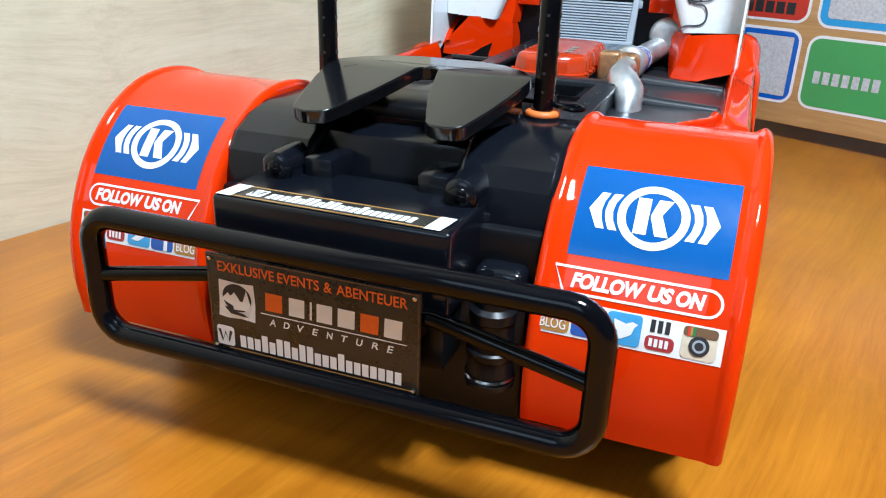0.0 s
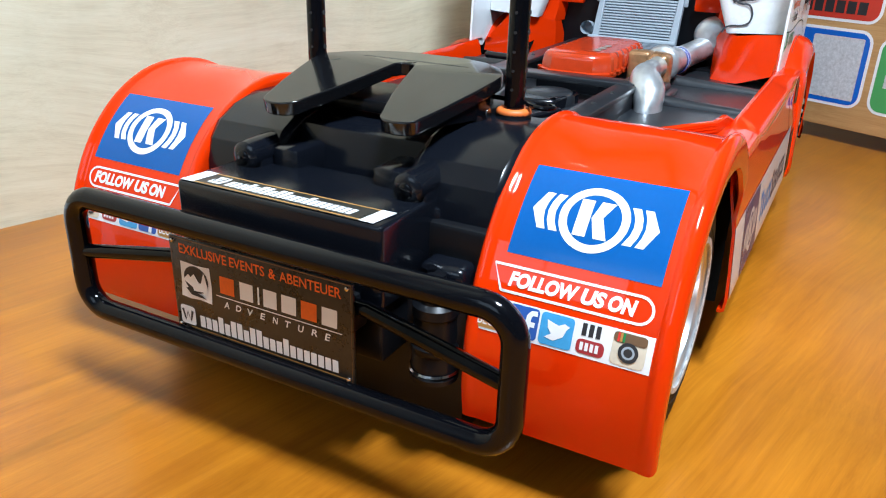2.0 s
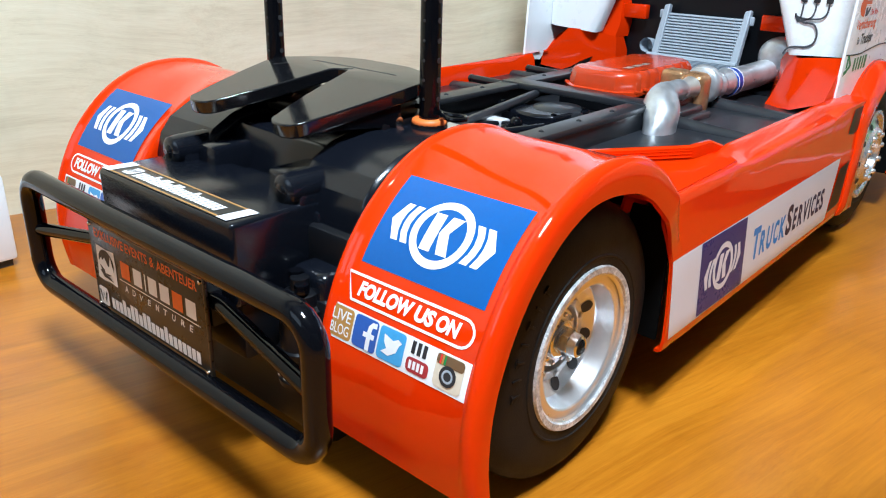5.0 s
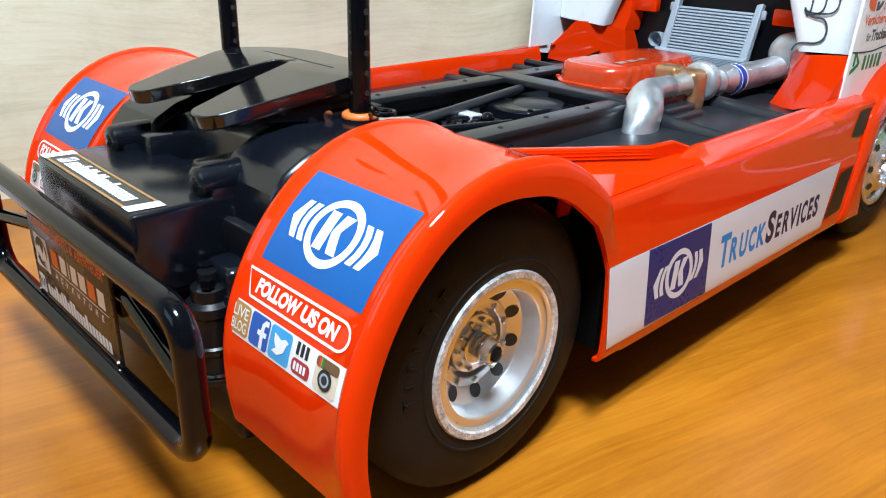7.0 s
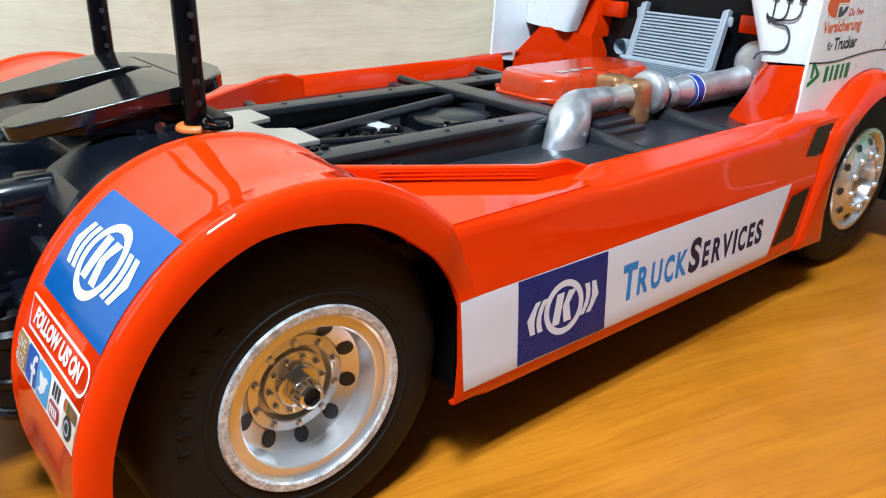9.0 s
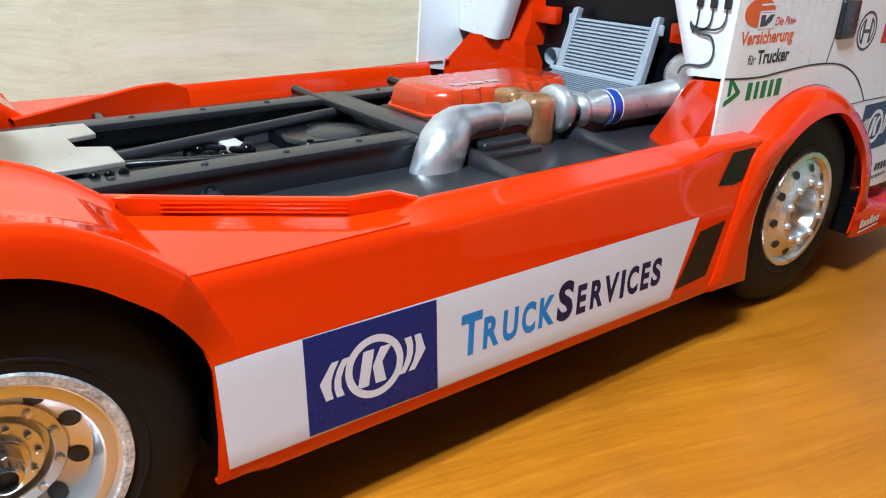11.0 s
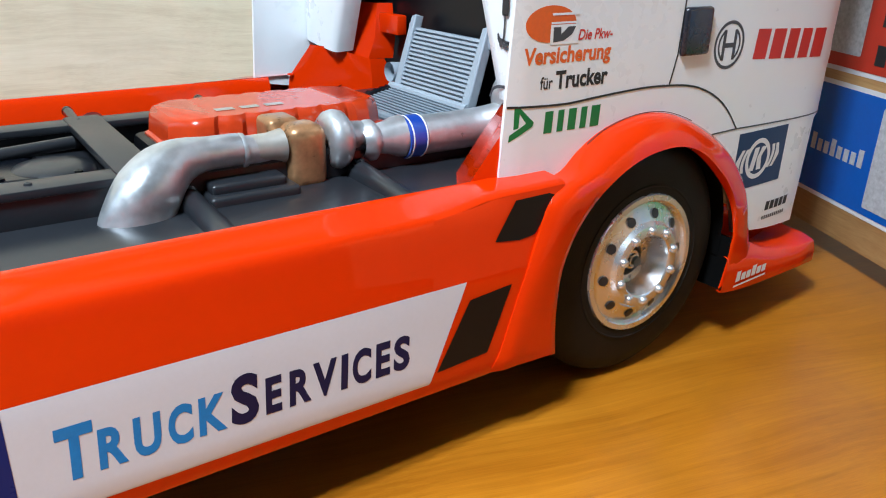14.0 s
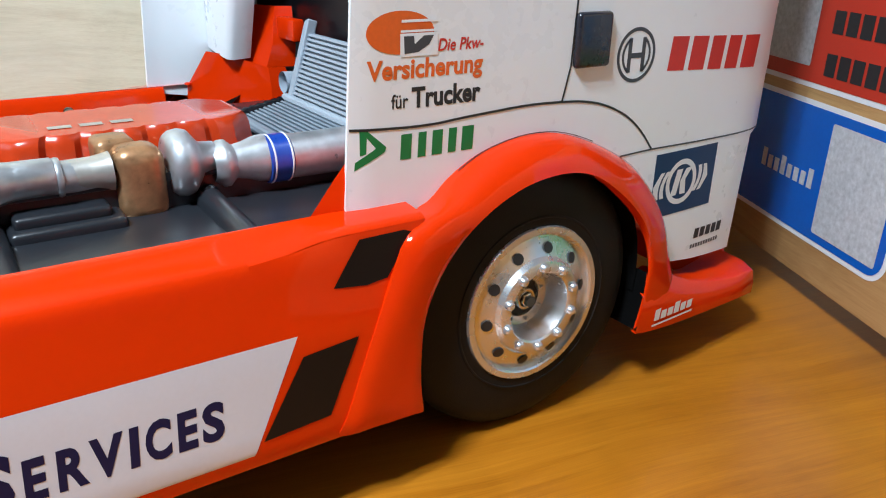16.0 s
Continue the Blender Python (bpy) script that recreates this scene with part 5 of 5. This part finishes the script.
def front_guard(side):
    inner = spline([(y, z, 0) for y, z in front_curve()], 3)
    outer = spline(OUTER, 3)
    rings = []
    for i, (p, q) in enumerate(zip(inner, outer)):
        foot = max(0, 1 - i / 15)
        front = min(1, max(0, (i - 38) / 8))
        a = Vector((95.6 + 2.0 * foot, p.x, p.y))
        if q.x > 232:
            q.z = max(q.z, cab_x(q.x) + 1.3)
        else:
            q.z = max(q.z, skirt_x(q.y) + 0.5)
        b = Vector((q.z, q.x, q.y))
        d = b - a
        ring = [(92.8 + 1.5 * foot + 2.2 * front, p.x + (p.x - 269) * -0.004, p.y - 0.1), (94.8 + 2.0 * foot + 0.5 * front, p.x, p.y), tuple(a + d * 0.05 + Vector((0.7 - 0.3 * front, 0, 0)))]
        for u, lift in ((0.18, 1.3), (0.4, 1.9), (0.62, 2.0), (0.78, 1.6), (0.9, 0.9), (1.0, 0.0)):
            c = a + d * u
            bulge = lift * (1.0 - 0.55 * foot) * (1 - front) + (0.9 * foot if u in (0.78, 0.9) else 0)
            step = max(0, 1 - abs(i - 14.5) / 5) * (1.5 if u > 0.7 else 0.7 if u > 0.5 else 0)
            away = Vector((0, p.x - 269, p.y - 39)).normalized() * bulge * (0.9 if 15 < i < 46 else 0.0)
            flat = front * (a.x - b.x) * float(np.interp(u, [0, 0.18, 0.4, 0.62, 0.78, 0.9, 1], [0, 0.17, 0.36, 0.48, 0.42, 0.22, 0]))
            ring.append((c.x + (bulge + step) * (1.0 if u < 0.7 else 0.8) + flat, c.y + away.y, c.z + away.z))
        ring.append((q.z - 4.5, q.x + (0.6 if q.x < 266 else -0.6), q.y - 0.4))
        rings.append([(side * x, y, z) for x, y, z in ring])
    bm = fresh()
    loft(bm, rings)
    g = part("front_mudguard", bm, RED, truck, "glossy red front mudguard flare", sharp=55, solid=0.9)
    seam = [(side * (max(q.z, cab_x(q.x) + 1.3) - 0.2), q.x, q.y + 0.25) for q in outer if 244 < q.x < 292]
    part("arch_seam", tube(fresh(), seam, 0.13, 6), INK, g)
    return g


for side in (1, -1):
    front_guard(side)
    # panel between skirt and mudguard, with two dark inlets
    on = on_cab(side)

    def on_side(u, v, lift, side=side):
        return (side * (skirt_x(v) + lift), u, v)

    def on_link(u, v, lift, side=side):
        base = skirt_x(v)
        full = float(np.interp(v, [58, 62, 71.8], [95.0, 94.7, 93.7]))
        return (side * (base + max(0, full - base) * min(1, max(0, (u - 190) / 24)) + lift), u, v)

    bm = fresh()
    rows = []
    for k in range(16):
        y = 190 + k * 2.8
        w = min(1, k / 9)
        w = w * w * (3 - 2 * w)
        x = abs(on_link(y, 69.0 + 2.6 * w, 0.12)[0])
        low = [(x, 69.0), (92.05, 69.95), (88.45, 71.45), (85.45, 72.65), (84.2, 73.25)]
        high = [(x, 71.6), (x - 0.7, 72.4), (x - 2.5, 72.8), (86.5, 73.1), (84.2, 73.3)]
        rows.append([(side * (a + (c - a) * w), y, b + (d - b) * w) for (a, b), (c, d) in zip(low, high)])
    part("link_top", loft(bm, rows), RED, truck, sharp=50)
    link = lay("link_panel", fpoly(fresh(), [(184, 23.4), (209, 23.6), (214, 38.8), (218, 48), (223.5, 59), (229.5, 68.4), (232, 71.6), (215.2, 71.6), (208, 71.0), (200, 69.8), (190, 69.0), (188, 52)]), on_link, RED, truck, 0.12, 3, "red panel between skirt and front mudguard")
    lay("inlet", fpoly(fresh(), [(207.8, 60.4), (215.8, 59.4), (221.2, 60.0), (228.4, 69.3), (226.2, 70.2), (214.8, 70.1)]), on_link, BLACK, link, 0.5, 3, "black inlet")
    lay("inlet", fpoly(fresh(), [(188.6, 29.8), (201.0, 30.6), (204.6, 30.8), (212.8, 48.2), (199.2, 47.0)]), on_side, BLACK, link, 0.5, 3, "black inlet")
    # splitter: the foot ahead of the wheel
    bm = fresh()
    side_pts = [(309.2, 33, 95.8), (314, 34.8, 94.2), (320, 36.0, 92.6), (325, 35.4, 91.8), (330, 32.8, 91.6), (336, 30.2, 91.7), (348, 27.2, 91.8), (361, 25.6, 91.6), (371, 25.8, 91)]
    low = [(306.6, 21.3, 96.4), (311, 20.4, 96.2), (317, 19.6, 95.8), (323, 19.0, 95.4), (330, 18.6, 95.0), (338, 18.2, 94.4), (349, 17.8, 93.6), (361, 17.3, 92.6), (371.4, 17.0, 91.6)]
    inn = [(313.5, 34, 86), (317.5, 35, 84), (322, 35.4, 83), (327, 33.6, 82), (332, 30.4, 80), (339, 27.8, 79), (350, 25.6, 77), (364, 24.6, 73), (377, 24.6, 66)]
    rings = []
    for (y0, z0, x0), (y1, z1, x1), (y2, z2, x2) in zip(low, side_pts, inn):
        rings.append([(side * (x0 - 2), y0, z0 + 0.4), (side * x0, y0, z0), (side * (x0 + 0.3), y0 * 0.5 + y1 * 0.5, (z0 + z1) / 2), (side * x1, y1, z1 - 0.6), (side * (x1 - 1.0), y1, z1), (side * x2, y2, z2)])
    rings.append([(side * 60, 381, 15), (side * 84, 377, 16.4), (side * 84.6, 377, 20), (side * 84, 376.6, 24.4), (side * 83, 376.4, 25), (side * 60, 380, 25)])
    loft(bm, rings)
    # black sheet added for the shade behind the splitter's open end
    bm2 = fresh()
    loft(bm2, [[(side * 95.4, 307.6, 21.9), (side * 70, 307.6, 21.4)], [(side * 95.3, 309.4, 29), (side * 70, 309.4, 29)], [(side * 94.6, 310.6, 40), (side * 70, 310.6, 40)]])
    part("well_shade_end", bm2, WELL_SHADE, truck)
    sp = part("splitter", bm, RED, truck, "glossy red front splitter", sharp=62)

    def on_split(u, v, lift, side=side):
        return (side * (float(np.interp(u, [308, 315, 332, 366], [96.6, 96.2, 95.3, 92.9])) + lift), u, v)

    lay_all("white_mark", fbars(314.4, 23.4, 333.6, 27.2, 6, 0.2, 0.1, (0, 3)), on_split, PAPER, sp, 0.5)
    lay_all("white_mark", fbars(313.6, 21.6, 333.6, 22.3, 1, 0.0, 0.1), on_split, PAPER, sp, 0.5)
part("front_bumper", box(fresh(), -70, 70, 370, 385, 12.6, 24.2, 2, 3), RED, truck, sharp=50)

# cab front, roof and dark inside
bm = fresh()
box(bm, -76, 76, 373.5, 376.5, 76, ROOF, 1)
box(bm, -80, 80, 365, 368, 30, 74, 1)
part("front_wall", bm, WHITE, cab)
bm = fresh()
box(bm, -86, 86, 219, 377, ROOF - 1, ROOF + 3, 1.5)
part("roof", bm, WHITE, cab)
part("windscreen", box(fresh(), -66, 66, 376.2, 378, 110, 168, 1), BLACK_GLOSS, cab, "black tinted windscreen")
part("inner_back", box(fresh(), -82, 82, 263, 265, 64, ROOF - 2), BLACK, cab, "black inner back panel")

for side in (1, -1):
    # white rear wall beside the opening, set in from the side fairing
    bm = fresh()
    rows = []
    for z in (86.8, 88, 95, 105, 120, 140, 165, ROOF - 1):
        k = (z - 87) / 24
        inner = 54.4 - 9.2 * min(k, 1.5)
        rows.append([(side * 84.6, 243.0, z + 1.5), (side * 80, 241.6, z + 1.2), (side * 70, 240.6, z + 0.8), (side * (inner + 4), 240, z + 0.2), (side * (inner + 1), 240.4, z), (side * inner, 241.6, z), (side * inner, 248, z + 0.4)])
    loft(bm, rows)
    panel = part("rear_corner", bm, WHITE, cab, "white rear corner panel with printed air lines", sharp=50, solid=1.0)

    def on_corner(u, v, lift, side=side):
        u, v = u - 5.2, v - 1.5
        return (side * u, 238.9 - lift + max(0, u - 70) * 0.11, v)

    for a in (0, 5.6, 11.2) if side > 0 else ():
        lay("plug", frect(fresh(), 71.6 - a, 112.6, 74.6 - a, 120, 0.6), on_corner, INK, cab, 0.5)
        lay("air_line", fline(fresh(), [(p.x, p.y) for p in spline([(73.1 - a, 113, 0), (73 - a, 108.6, 0), (70.5 - a * 0.8, 105.8, 0), (64 - a * 0.3, 105.2 - a * 0.12, 0), (60, 106 - a * 0.1, 0), (59, 107.4 - a * 0.1, 0)], 4)], 0.8), on_corner, INK_GREY, cab, 0.5)
    line = [(59.4, 106.4), (63, 103.6), (68, 103.0), (70.2, 99), (69.4, 94.6), (66, 92.6), (61, 92.2), (58, 91.0), (56.6, 88.4)]
    if side > 0:
        lay("air_line", fline(fresh(), [(p.x, p.y) for p in spline([(u, v, 0) for u, v in line], 4)], 0.9), on_corner, INK_GREY, cab, 0.55)
    # red gusset below the corner panel
    bm = fresh()
    if side > 0:
        rows = [[(84.4, 219, 69.5), (84.6, 219.5, 80), (84.6, 223, 90)], [(82.2, 208, 71.6), (83.0, 214.5, 80.5), (83.6, 222, 90)], [(66, 217, 65), (69, 224.5, 78), (71, 230.5, 88)],
                [(51, 226.5, 63.6), (55, 231.5, 75), (59, 237, 86)], [(49.4, 236, 63.6), (51.5, 240, 75), (53, 246, 87)], [(48, 262, 63.6), (46.4, 254, 80), (45.6, 254.4, 86)]]
    else:
        rows = [[(83, 231, 66), (82, 231.4, 73), (69, 236, 88)], [(66, 237, 63.6), (66, 237.6, 76), (62, 239.5, 87.8)], [(52, 246.5, 63.6), (52, 246.5, 76), (53, 246, 86)],
                [(46, 252.6, 63.6), (46, 252.6, 76), (46.5, 252, 84)], [(44, 262, 63.6), (44, 262, 76), (45, 258, 84)]]
    rows = [[(side * x, y, z) for x, y, z in r] for r in rows]
    loft(bm, rows)
    gus = part("gusset", bm, RED, cab, "red moulded gusset", sharp=30)
    bm = fresh()
    loft(bm, [[(side * 58, 247, 84), (side * 47, 251.5, 84), (side * 44.6, 262, 84)], [(side * 56, 249, 92), (side * 46, 254, 92), (side * 43, 262, 92)], [(side * 56, 251, 106), (side * 47, 256, 106), (side * 45, 262, 106)]])
    part("upright", bm, RED, cab, sharp=30)
    part("arm", box(fresh(), *sorted((side * 32, side * 47)), 256.4, 261, 94.6, 102.4, 0.8), RED, cab)
    part("rail_screw", lathe(fresh(), [(0, 1.4), (0.6, 1.2), (0.9, 0.05)], (side * 80, 231, 74), "z", 10), RED, cab)
# black shells put in as the shade around the front wheels
for side in (1, -1):
    arc = [(268.7 + 41.2 * math.cos(radians(a)), 40 + 41.2 * math.sin(radians(a))) for a in range(-10, 219, 8)]
    part("front_well_shade", loft(fresh(), [[(side * x, y, z) for y, z in arc] for x in (56, 91)]), WELL_SHADE, truck, sharp=60)
    part("front_well_shade_wall", prism(fresh(), [(246, 14)] + [(y, z) for y, z in reversed(arc) if y > 246], "x", side * 56, side * 57.5), WELL_SHADE, truck)
part("inner_floor", box(fresh(), -78, 78, 246, 263, 63.6, 66), BLACK, cab)
